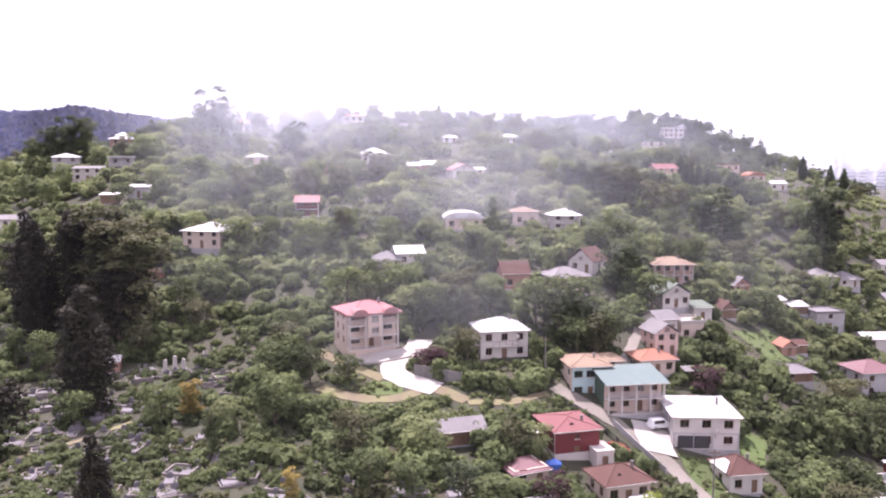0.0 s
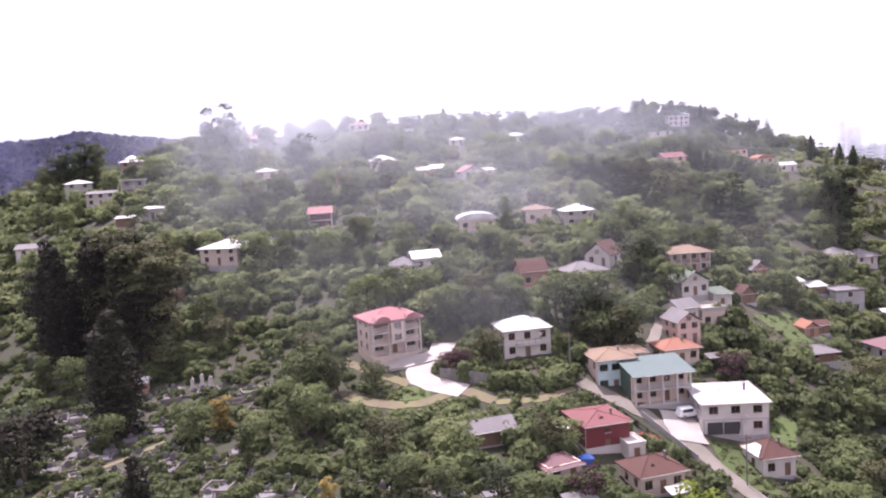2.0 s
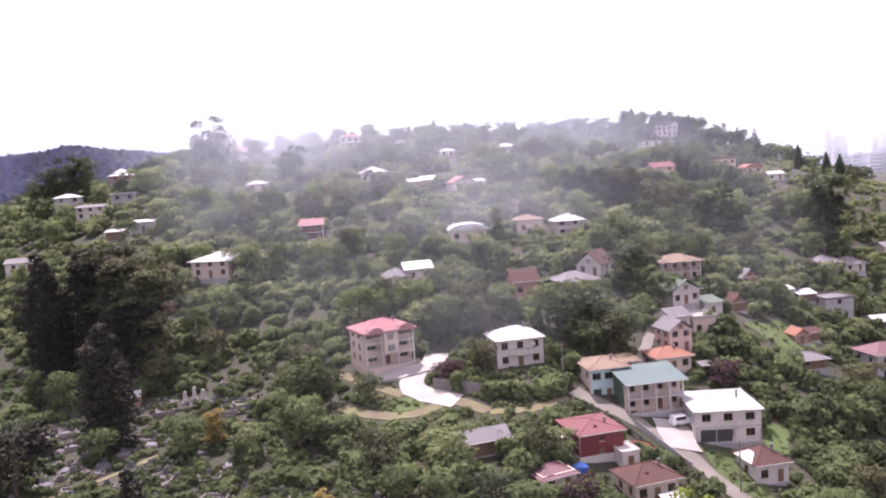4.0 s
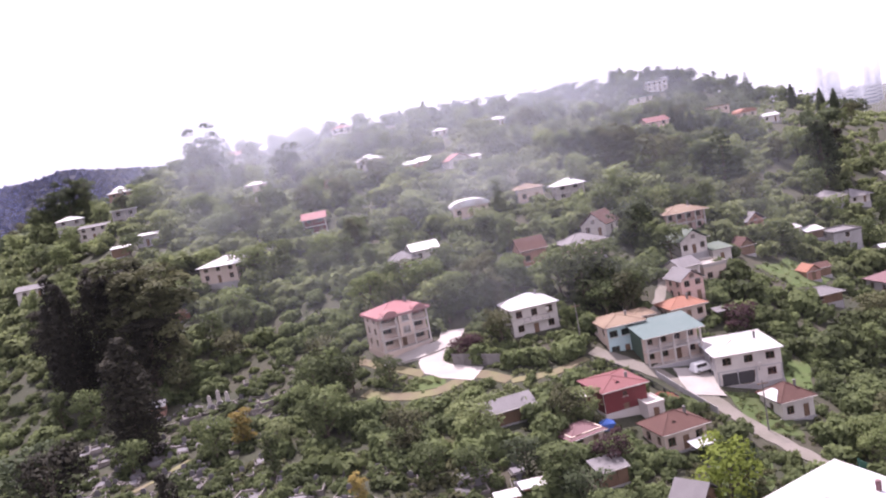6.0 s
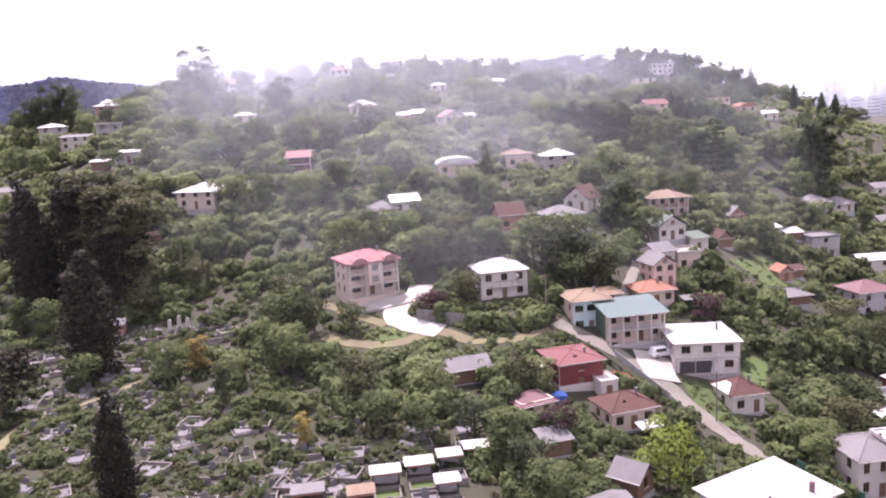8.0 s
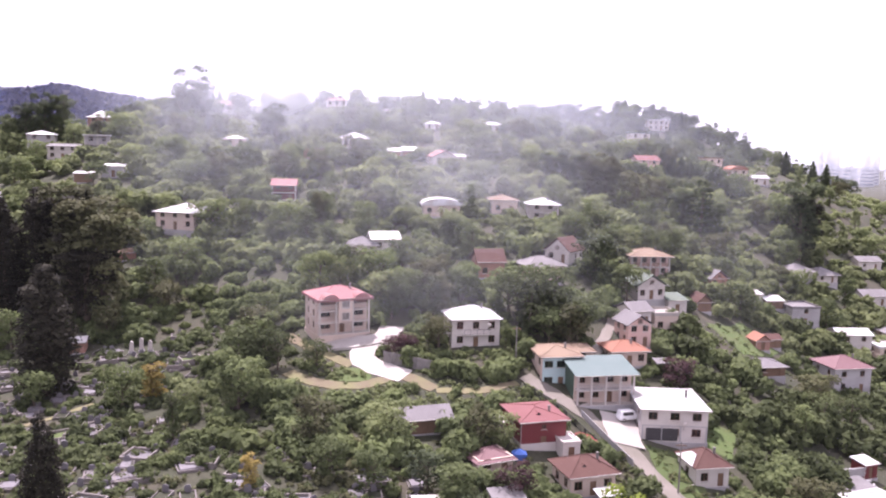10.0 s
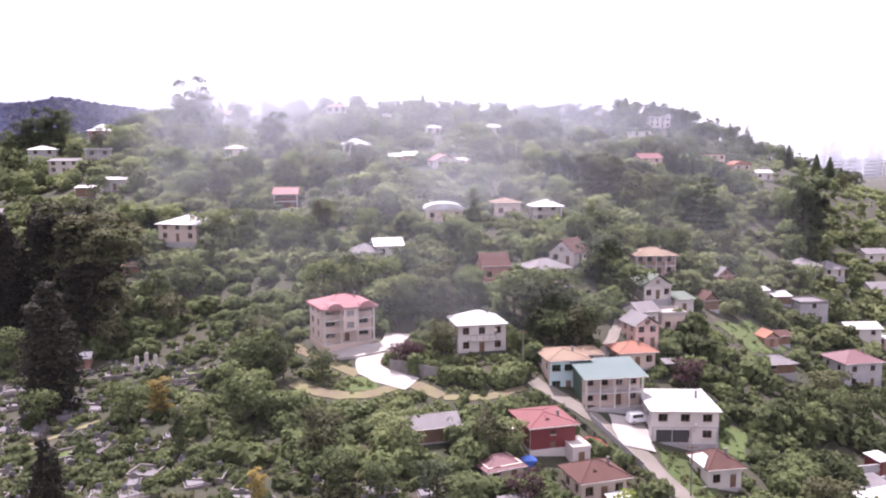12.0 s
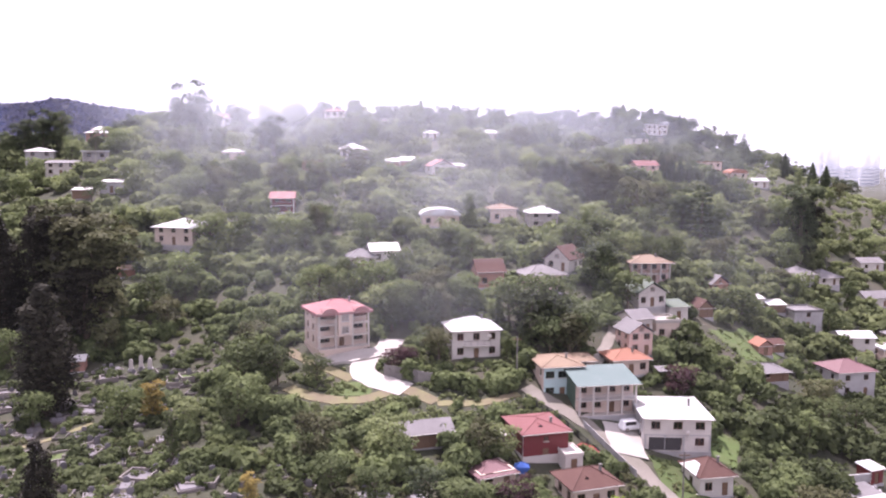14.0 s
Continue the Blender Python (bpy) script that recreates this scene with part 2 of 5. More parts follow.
def hull(bm, points):
    v = [bm.verts.new(p) for p in points]
    bmesh.ops.convex_hull(bm, input=v)


def rod(bm, a, b, r0, r1=None, sides=6):
    """A tapered rod from a to b."""
    a, b = Vector(a), Vector(b)
    r1 = r0 if r1 is None else r1
    q = (b - a).to_track_quat("Z", "Y").to_matrix()
    rings = []
    for p, r in ((a, r0), (b, r1)):
        rings.append([bm.verts.new(p + q @ Vector((r * math.cos(2 * math.pi * i / sides), r * math.sin(2 * math.pi * i / sides), 0))) for i in range(sides)])
    for i in range(sides):
        j = (i + 1) % sides
        bm.faces.new((rings[0][i], rings[0][j], rings[1][j], rings[1][i]))
    bm.faces.new(rings[0][::-1]), bm.faces.new(rings[1])


def mesh_of(name, bm, material):
    me = bpy.data.meshes.new(name)
    bmesh.ops.recalc_face_normals(bm, faces=bm.faces)
    bm.to_mesh(me)
    bm.free()
    me.materials.append(material)
    return me


def part(name, bm, material, parent, label=""):
    """Links a bmesh, or a mesh made before, as one mesh object under a thing or a part."""
    me = bm if isinstance(bm, bpy.types.Mesh) else mesh_of(name, bm, material)
    ob = new(name, me)
    ob.parent = parent
    return tagged(ob, label)


def empty(name, x, y, z, turn=0.0):
    ob = new(name)
    ob.empty_display_size = 0.5
    ob.matrix_basis = pose(x, y, z, 0, 0, turn)
    return ob


# ---- the land: a slope of soft hills over the coastal plain ----
HILLS = [
    (40, (5.1, 18.5, 18.9, 6.2, 10.7, 11.6, 13.6, 8.5, 1.6, 0.1)),
    (100, (6.8, 7.1, 7.2, 12.2, 5.6, -6.9, 0.5, 10.4, 3.1, 0.4)),
    (160, (18.2, 11.7, -1.1, -1.7, 13.9, 20.1, -12.7, 11.4, 7.1, 2.5)),
    (220, (16.2, -8.7, 17.8, 22.0, 3.8, 20.6, -4.1, 8.7, 8.5, 6.9)),
    (280, (21.8, 3.3, 26.8, 10.6, 19.7, 17.7, 10.7, -4.2, -1.6, 6.6)),
    (340, (22.4, 15.8, 22.4, 7.4, 27.3, 13.7, 21.1, 16.5, 2.7, 6.7)),
    (400, (15.5, 8.4, 26.7, 24.9, 21.6, 15.4, 11.2, 19.6, 9.2, 12.0)),
    (460, (20.8, 11.4, 17.7, 14.2, 18.6, 21.0, 16.5, 15.8, 7.9, 14.8)),
    (520, (28.8, 21.3, 9.1, 15.4, 33.9, 16.5, 44.5, 24.2, 10.5, 16.5)),
]
HILL_XS, SPREAD, PLAIN = np.arange(-240, 301, 60), 52.0, -30.0


def land(x, y):
    """The height of the ground, for arrays or numbers."""
    x, y = np.asarray(x, float), np.asarray(y, float)
    z = np.full(np.broadcast(x, y).shape, PLAIN)
    for hy, heights in HILLS:
        across = np.exp(-((y - hy) ** 2) / (2 * SPREAD ** 2))
        for hx, h in zip(HILL_XS, heights):
            z = z + h * across * np.exp(-((x - hx) ** 2) / (2 * SPREAD ** 2))
    # the far wooded mountain
    z = z + 133 * np.exp(-(((x + 600) / 430) ** 2) ** 2 - ((y - 1080) / 190) ** 2) + 10 * np.exp(-((x + 478) / 36) ** 2 - ((y - 1020) / 90) ** 2)
    return z


def ground_at(x, y):
    return float(land(x, y))


def mist(y0, thick, veils, high=34.0, left=-0.45, right=0.50, material=None):
    """A thin standing sheet added over the slope to imitate haze and cabin-window glare, dense in the middle and fading
    out at foot, top and ends; veils: x, width, gain; left, right: its ends over its distance.
    """
    xs = np.linspace(left * y0, right * y0, 60)
    rows = 9
    foot = land(xs, np.full(len(xs), y0)) - 1.0
    co, dens = [], []
    for k in range(rows):
        v = k / (rows - 1)
        fade = (math.sin(math.pi * v)) ** 1.3
        ends = np.clip(np.minimum(xs / y0 - left, right - xs / y0) / 0.13, 0, 1)
        gain = 1 + sum(g * np.exp(-((xs - x) / w) ** 2) for x, w, g in veils)
        co.append(np.stack([xs, np.full(len(xs), y0) + 3 * np.sin(xs / 19.0), foot + v * high], -1))
        dens.append(thick * fade * ends * gain)
    n = len(xs)
    me = bpy.data.meshes.new("mist")
    me.from_pydata(np.concatenate(co).tolist(), [], [(k * n + i, k * n + i + 1, k * n + n + i + 1, k * n + n + i) for k in range(rows - 1) for i in range(n - 1)])
    me.attributes.new("veil_amount", "FLOAT", "POINT").data.foreach_set("value", np.concatenate(dens).astype(np.float32))
    me.materials.append(material or HAZE_GLARE)
    for p in me.polygons:
        p.use_smooth = True
    return tagged(new("mist", me), "translucent sheet standing in for haze and cabin-window glare over the slope", "mist", kind="stuff")


# veil gains imitate the bright glare patches on the cabin window
mist(150, 0.028, [(2, 18, 1.4)], 22, -0.26, 0.34)
mist(178, 0.028, [(12, 22, 2.0), (-28, 24, 1.0)], 26)
mist(215, 0.046, [(14, 30, 2.6), (-50, 34, 1.6)], 32)
mist(262, 0.050, [(6, 44, 2.6), (-58, 32, 3.2)], 36)
mist(305, 0.056, [(-66, 36, 4.6), (10, 54, 1.9)], 38)
mist(362, 0.052, [(-88, 44, 3.2), (50, 50, 1.4)], 32)
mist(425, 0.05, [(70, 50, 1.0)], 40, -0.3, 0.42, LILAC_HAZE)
# faint near sheet lifts the darks like haze on the window glass
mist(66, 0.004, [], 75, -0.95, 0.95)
# sheets laying distance haze over the far mountain and the far town
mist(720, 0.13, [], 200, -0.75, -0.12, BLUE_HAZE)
mist(1500, 0.5, [], 210, 0.36, 0.8)


def steps(inner0, inner1, step, outer, growth=1.25):
    """Evenly spaced lines from inner0 to inner1, then ever wider ones out to plus and minus outer."""
    mid = list(np.arange(inner0, inner1 + 0.1, step))
    up, s = [mid[-1]], step
    while up[-1] < outer:
        s *= growth
        up.append(up[-1] + s)
    down, s = [mid[0]], step
    while down[-1] > -outer:
        s *= growth
        down.append(down[-1] - s)
    return np.array(down[:0:-1] + mid + up[1:])


def grid_mesh(name, xs, ys, z, material):
    gx, gy = np.meshgrid(xs, ys)
    co = np.stack([gx, gy, z(gx, gy)], -1).reshape(-1, 3)
    n, k = len(xs), np.arange(len(xs) * (len(ys) - 1)).reshape(len(ys) - 1, len(xs))[:, :-1].ravel()
    me = bpy.data.meshes.new(name)
    me.from_pydata(co.tolist(), [], np.stack([k, k + 1, k + n + 1, k + n], -1).tolist())
    me.materials.append(material)
    for p in me.polygons:
        p.use_smooth = True
    return me


ground = new("ground", grid_mesh("ground", steps(-270, 330, 4.0, 4600), steps(60, 560, 4.0, 4600), land, GROUND))
tagged(ground, "steep green hillside running down to a flat coastal plain", "ground", kind="structure")


def smooth_line(points, step=1.5):
    """A rounded line through the points."""
    p = [Vector((*q, 0)) for q in points]
    p = [p[0] * 2 - p[1]] + p + [p[-1] * 2 - p[-2]]
    out = []
    for a, b, c, d in zip(p, p[1:], p[2:], p[3:]):
        n = max(2, int((c - b).length / step))
        for i in range(n):
            t = i / n
            out.append(0.5 * (2 * b + (c - a) * t + (2 * a - 5 * b + 4 * c - d) * t * t + (3 * b - a - 3 * c + d) * t ** 3))
    return out + [p[-2]]


ROADS = []


def road(name, label, points, width, material, rise=0.16, rough_edge=0.25):
    line = smooth_line(points)
    rnd = random.Random(len(ROADS) + 5)
    bm, rows = bmesh.new(), []
    for i, q in enumerate(line):
        way = (line[min(i + 1, len(line) - 1)] - line[max(i - 1, 0)]).normalized()
        side = Vector((way.y, -way.x, 0))
        row = []
        for k in range(5):
            s = (k / 4 - 0.5) * width + (rnd.uniform(-1, 1) * rough_edge if k in (0, 4) else 0)
            r = q + side * s
            row.append(bm.verts.new((r.x, r.y, ground_at(r.x, r.y) + rise)))
        low = [bm.verts.new(v.co - Vector((0, 0, rise + 0.4))) for v in (row[0], row[-1])]
        rows.append([low[0], *row, low[1]])
    for a, b in zip(rows, rows[1:]):
        for k in range(6):
            bm.faces.new((a[k], a[k + 1], b[k + 1], b[k]))
    ob = new(name, mesh_of(name, bm, material))
    ROADS.append((line, width, name in ("lawn", "clearing")))
    return tagged(ob, label, "road", kind="structure")


road("road", "narrow worn concrete village lane between the houses", [(52, 88), (45.5, 101.4), (38.6, 114.3), (35.2, 122.9), (28.4, 131.8), (22.6, 137.2), (20.0, 139.8)], 3.0, LANE)
road("driveway", "pale dusty drive climbing between the trees", [(33, 148), (36.4, 154.6), (39.9, 162.3), (42.7, 170)], 2.0, LANE, 0.18)
road("footpath", "thin earth path along a hedge", [(18.5, 137.5), (11.3, 133.6), (4.3, 132.6)], 1.6, DIRT, 0.12)
road("driveway", "bright new concrete drive beside the three-storey house", [(-4.4, 156.5), (-5.2, 153.6), (-7.0, 150.5), (-9.6, 146.0), (-7.4, 141.0), (-1.0, 137.0)], 4.6, CONCRETE, 0.2)
road("forecourt", "bright concrete forecourt under the three-storey house", [(-18.5, 149.6), (-12, 149.8), (-6.5, 151.2)], 4.2, CONCRETE, 0.5)
road("footpath", "dry earth track round a grassy island", [(-25, 156), (-20.4, 150.6), (-15.2, 145.4), (-10.7, 141.4)], 2.2, DIRT, 0.12)
road("footpath", "dry earth track curving through the grass", [(-22, 139.5), (-18.2, 136.2), (-13.0, 133.6), (-7.2, 134.2), (-1.4, 137.0), (4, 133)], 2.6, DIRT, 0.14)
road("yard", "sunlit concrete yard between two large houses", [(34.9, 124.0), (35.0, 128), (35.0, 132.6)], 5.8, CONCRETE, 0.3)
road("lawn", "bright mown grass strip beside the lane", [(41.0, 113), (42.0, 119), (42.0, 125.5)], 7.5, LAWN, 0.1)
road("lawn", "bright grass behind the white-roofed house", [(51, 129), (53.5, 134), (55, 138)], 5.0, LAWN, 0.1)
road("lawn", "bright garden grass under fruit trees", [(27, 96), (31, 101), (33, 106)], 8.0, LAWN, 0.1)
road("lawn", "grass below the drive", [(-14, 138), (-7, 137.5)], 5.0, LAWN, 0.1)
road("lawn", "garden grass by the pink house", [(42, 75), (50, 80)], 9.0, LAWN, 0.1)
road("clearing", "small bright field among the bushes", [(70, 178), (78, 184), (84, 192)], 10.0, LAWN, 0.1)
road("footpath", "pale path climbing through the cemetery", [(-58, 86), (-60.5, 100), (-63, 112), (-57, 122), (-52, 130)], 1.3, DIRT, 0.12)

# ---- houses ----
PLOTS = []        # x, y of a front's middle, turn, width, depth, height: kept clear of bushes
SHARED = {}


def window_meshes(w, h, frame_mat):
    key = (round(w, 2), round(h, 2), frame_mat.name)
    if key not in SHARED:
        bm = bmesh.new()
        b = 0.09
        box(bm, -w / 2, w / 2, 0, 0.08, 0, b), box(bm, -w / 2, w / 2, 0, 0.08, h - b, h)
        box(bm, -w / 2, -w / 2 + b, 0.004, 0.076, b, h - b), box(bm, w / 2 - b, w / 2, 0.004, 0.076, b, h - b)
        box(bm, -0.04, 0.04, 0.01, 0.07, b, h - b)
        pane = bmesh.new()
        box(pane, -w / 2 + b, w / 2 - b, 0.03, 0.045, b, h - b)
        sill = bmesh.new()
        box(sill, -w / 2 - 0.1, w / 2 + 0.1, -0.22, 0.0, -0.1, -0.01)
        SHARED[key] = (mesh_of("window_frame", bm, frame_mat), mesh_of("pane", pane, GLASS), mesh_of("window_sill", sill, TRIM))
    return SHARED[key]


def window(parent, m, w, h, frame_mat=None, sill=True):
    """A window in an opening; m: its place in the house, its foot in the middle, looking along -y."""
    fm, pm, sm = window_meshes(w, h, frame_mat or FRAME)
    ob = part("window", fm, None, parent)
    ob.matrix_basis = m
    part("pane", pm, None, ob)
    if sill:
        part("window_sill", sm, None, ob)
    return ob


def wall(parent, m, w, h, holes, material, thick=0.28, label=""):
    """A wall w wide and h high on its foot line, with openings (u, v, width, height), u from its middle."""
    us = sorted({-w / 2, w / 2, *(u - a / 2 for u, v, a, b in holes), *(u + a / 2 for u, v, a, b in holes)})
    bm = bmesh.new()
    vs = sorted({0, h, *(v for u, v, a, b in holes), *(v + b for u, v, a, b in holes)})
    for v0, v1 in zip(vs, vs[1:]):
        run = None
        for u0, u1 in zip(us, us[1:]):
            inside = any(abs((u0 + u1) / 2 - u) < a / 2 and v < (v0 + v1) / 2 < v + b for u, v, a, b in holes)
            if not inside and run is None:
                run = u0
            if run is not None and (inside or u1 == us[-1]):
                box(bm, run, u0 if inside else u1, 0, thick, v0, v1)
                run = None
    ob = part("wall", bm, material, parent, label)
    ob.matrix_basis = m
    return ob


def roof_mesh(kind, w, d, h, over, rise, side=None):
    """Roof over a body from x -w/2 to w/2 and y 0 to d, its eaves at height h."""
    bm = bmesh.new()
    x0, x1, y0, y1, t = -w / 2 - over, w / 2 + over, -over, d + over, 0.16
    eave = [(x, y, z) for z in (h, h + t) for x, y in ((x0, y0), (x1, y0), (x1, y1), (x0, y1))]
    mid = (y0 + y1) / 2
    if kind == "hip":
        half = max((x1 - x0) - (y1 - y0), 0.3) / 2 if w >= d else 0.15
        if w >= d:
            hull(bm, eave + [(-half, mid, h + rise), (half, mid, h + rise)])
        else:
            half = ((y1 - y0) - (x1 - x0)) / 2
            hull(bm, eave + [(0, mid - half, h + rise), (0, mid + half, h + rise)])
    elif kind == "gable":          # ridge along x
        for ye in (y0, y1) if side is None else ((y0, y1)[side],):
            hull(bm, [(x, y, z + k) for x in (x0, x1) for y, z in ((ye, h - 0.1), (mid, h + rise)) for k in (0, t)])
    elif kind == "front_gable":    # ridge along y
        for xe in (x0, x1) if side is None else ((x0, x1)[side],):
            hull(bm, [(x, y, z + k) for y in (y0, y1) for x, z in ((xe, h - 0.1), (0, h + rise)) for k in (0, t)])
    elif kind == "shed":           # falls to the front
        hull(bm, [(x, y, z + k) for x in (x0, x1) for y, z in ((y0, h), (y1, h + rise)) for k in (0, t)])
    elif kind == "flat":
        box(bm, x0, x1, y0, y1, h, h + 0.22)
        for a, b, c, e in ((x0, x1, y0, y0 + 0.2), (x0, x1, y1 - 0.2, y1), (x0, x0 + 0.2, y0 + 0.2, y1 - 0.2), (x1 - 0.2, x1, y0 + 0.2, y1 - 0.2)):
            box(bm, a, b, c, e, h + 0.22, h + 0.22 + rise)
    elif kind == "arch":           # a barrel roof along y
        n = 10
        pts = [(math.cos(math.pi * i / n), math.sin(math.pi * i / n)) for i in range(n + 1)]
        hull(bm, [((x1 - x0) / 2 * c, y, h + k + rise * s) for c, s in pts for y in (y0, y1) for k in (0, 0.1)])
    return bm


def ridge_lines(w, d, h, over, rise):
    """Ends of the rolled caps along the ridge and hips."""
    x0, x1, y0, y1 = -w / 2 - over, w / 2 + over, -over, d + over
    mid = (y0 + y1) / 2
    if w >= d:
        half = max((x1 - x0) - (y1 - y0), 0.3) / 2
        a, b = Vector((-half, mid, h + rise + 0.02)), Vector((half, mid, h + rise + 0.02))
    else:
        half = ((y1 - y0) - (x1 - x0)) / 2
        a, b = Vector((0, mid - half, h + rise + 0.02)), Vector((0, mid + half, h + rise + 0.02))
    corners = [Vector((x, y, h + 0.16)) for x in (x0, x1) for y in (y0, y1)]
    return [(a, b)] + [(c, a if (c - a).length < (c - b).length else b) for c in corners]


def house(label, x, y, turn, w, d, storeys=2, roof="hip", roof_mat=None, wall_mat=None, rise=1.8, over=0.6, sh=2.8, wins=3,
          side_wins=2, loggia=0, chimney=True, side_mat=None, name="house", lift=0.0, win=(1.25, 1.35), base_mat=None, front_mat=None,
          pipes=1, door=True, rails=True, frame_mat=None, clear=5.0, sink=2.6, canopy=False, roof_label=""):
    """A house on its foundation, its front's foot middle at x, y; turn: degrees that the front turns from -y towards +x.
    loggia: open bays across the front, with columns, slabs and rails."""
    roof_mat, wall_mat = roof_mat or ZINC_ROOF, wall_mat or WHITE_WALL
    cx, cy = x - math.sin(radians(turn)) * d / 2, y + math.cos(radians(turn)) * d / 2
    z0 = max(ground_at(x, y), ground_at(cx, cy) - 0.8) + 0.25 + lift
    hs = empty(name, x, y, z0, turn)
    tagged(hs, label, "house" if name == "house" else name.split("_")[-1], "hillside houses" if name == "house" else "")
    h = storeys * sh
    PLOTS.append((x, y, turn, w, d, h + rise, clear))
    bm = bmesh.new()
    box(bm, -w / 2 - 0.12, w / 2 + 0.12, -0.12, d + 0.12, -sink, 0)
    part("foundation", bm, base_mat or GREY_WALL, hs)
    deep = 1.6 if loggia else 0.0
    ww, wh = win
    rnd = random.Random(int(x * 31 + y * 17))
    # front
    holes = []
    for s in range(storeys):
        for i in range(wins):
            u = (i + 0.5) / wins * w - w / 2 if wins else 0
            if s == 0 and door and i == wins // 2:
                holes.append((u, 0.02, 1.0, 2.1))
            else:
                holes.append((u, s * sh + 0.95, min(ww, w / wins * 0.7), wh))
    wall(hs, pose(0, deep, 0), w, h, holes, front_mat or wall_mat)
    for u, v, a, b in holes:
        if b > 2:
            dm = bmesh.new()
            box(dm, u - 0.5, u + 0.5, deep + 0.1, deep + 0.16, 0.02, 2.12)
            box(dm, u - 0.35, u + 0.35, deep + 0.08, deep + 0.1, 0.2, 0.95), box(dm, u - 0.35, u + 0.35, deep + 0.08, deep + 0.1, 1.1, 1.95)
            dp = part("door", dm, WOOD, hs)
            km = bmesh.new()
            box(km, u + 0.36, u + 0.44, deep + 0.03, deep + 0.1, 1.0, 1.05)
            part("door_handle", km, IRON, dp)
        else:
            window(hs, pose(u, deep + 0.1, v), a, b, frame_mat)
    # sides and back, butted between front and back
    for s, m in ((-1, pose(-w / 2, d / 2 + deep / 2, 0, 0, 0, -90)), (1, pose(w / 2, d / 2 + deep / 2, 0, 0, 0, 90))):
        span = d - deep - 0.56
        sholes = [((i + 0.5) / side_wins * span - span / 2, k * sh + 0.95, min(1.1, span / side_wins * 0.6), wh) for k in range(storeys) for i in range(side_wins)]
        wall(hs, m, span, h, sholes, side_mat or wall_mat)
        for u, v, a, b in sholes:
            window(hs, m @ pose(u, 0.1, v), a, b, frame_mat)
    wall(hs, pose(0, d - 0.28, 0), w, h, [], wall_mat)
    # near-black floors and wall: the room's shade is put into their colour
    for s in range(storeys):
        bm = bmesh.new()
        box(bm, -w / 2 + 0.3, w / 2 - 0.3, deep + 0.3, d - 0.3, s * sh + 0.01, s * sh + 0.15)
        part("inner_floor", bm, DARK_INSIDE, hs)
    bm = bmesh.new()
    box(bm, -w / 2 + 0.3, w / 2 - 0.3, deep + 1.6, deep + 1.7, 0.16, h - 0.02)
    part("inner_wall", bm, DARK_INSIDE, hs)
    # open bays
    if loggia:
        for s in range(storeys):
            bm = bmesh.new()
            box(bm, -w / 2, w / 2, -0.05, deep, s * sh - 0.14, s * sh + 0.06)
            slab = part("balcony", bm, TRIM, hs)
            if rails and s:
                for k in range(loggia):
                    u0, u1 = -w / 2 + w * k / loggia + 0.16, -w / 2 + w * (k + 1) / loggia - 0.16
                    bm = bmesh.new()
                    box(bm, u0, u1, 0.02, 0.08, s * sh + 0.95, s * sh + 1.02)
                    n = int((u1 - u0) / 0.28)
                    for i in range(n):
                        u = u0 + (i + 0.5) * (u1 - u0) / n
                        box(bm, u - 0.05, u + 0.05, 0.03, 0.07, s * sh + 0.06, s * sh + 0.95)
                    tagged(part("railing", bm, wall_mat if rails is True else rails, slab), kind="stuff")
        for k in range(loggia + 1):
            u = min(max(-w / 2 + w * k / loggia, -w / 2 + 0.15), w / 2 - 0.15)
            bm = bmesh.new()
            box(bm, u - 0.15, u + 0.15, 0.0, 0.3, 0, h - 0.01)
            part("column", bm, TRIM, hs)
    # roof
    if roof in ("gable", "front_gable"):
        top = part("roof", roof_mesh(roof, w, d, h, over, rise, 0), roof_mat, hs, roof_label)
        part("roof", roof_mesh(roof, w, d, h, over, rise, 1), roof_mat, hs, roof_label)
    else:
        top = part("roof", roof_mesh(roof, w, d, h, over, rise), roof_mat, hs, roof_label)
    if roof == "hip":
        for a, b in ridge_lines(w, d, h, over, rise):
            bm = bmesh.new()
            rod(bm, a, b, 0.08)
            part("ridge_cap", bm, roof_mat, top)
    if roof in ("gable", "front_gable"):
        for end in (0, 1):
            bm = bmesh.new()
            if roof == "gable":
                k, xs = rise * (d / 2) / (d / 2 + over), (-w / 2, w / 2 - 0.2)[end]
                hull(bm, [(xx, yy, zz) for xx in (xs, xs + 0.2) for yy, zz in ((0, h), (d, h), (d / 2, h + k))])
            else:
                k, ys = rise * (w / 2) / (w / 2 + over), (0, d - 0.2)[end]
                hull(bm, [(xx, yy, zz) for yy in (ys, ys + 0.2) for xx, zz in ((-w / 2, h), (w / 2, h), (0, h + k))])
            part("gable_wall", bm, wall_mat, hs)
        if roof == "front_gable" and w > 4:
            window(hs, pose(0, -0.06, h + 0.3), 1.0, 0.9, frame_mat)
    if roof == "shed":
        low, top_z = h + rise * over / (d + 2 * over), h + rise * (d + over) / (d + 2 * over)
        for xs in (-w / 2, w / 2 - 0.25):
            bm = bmesh.new()
            hull(bm, [(xx, yy, zz) for xx in (xs, xs + 0.25) for yy, zz in ((0.0, h), (0.0, low), (d, h), (d, top_z))])
            part("gable_wall", bm, side_mat or wall_mat, hs)
        bm = bmesh.new()
        box(bm, -w / 2 + 0.26, w / 2 - 0.26, d - 0.25, d, h, top_z - 0.1)
        part("gable_wall", bm, wall_mat, hs)
    if roof != "flat":
        bm = bmesh.new()
        rod(bm, (-w / 2 - over, -over - 0.05, h + 0.05), (w / 2 + over, -over - 0.05, h + 0.05), 0.07)
        gut = part("gutter", bm, TRIM, hs)
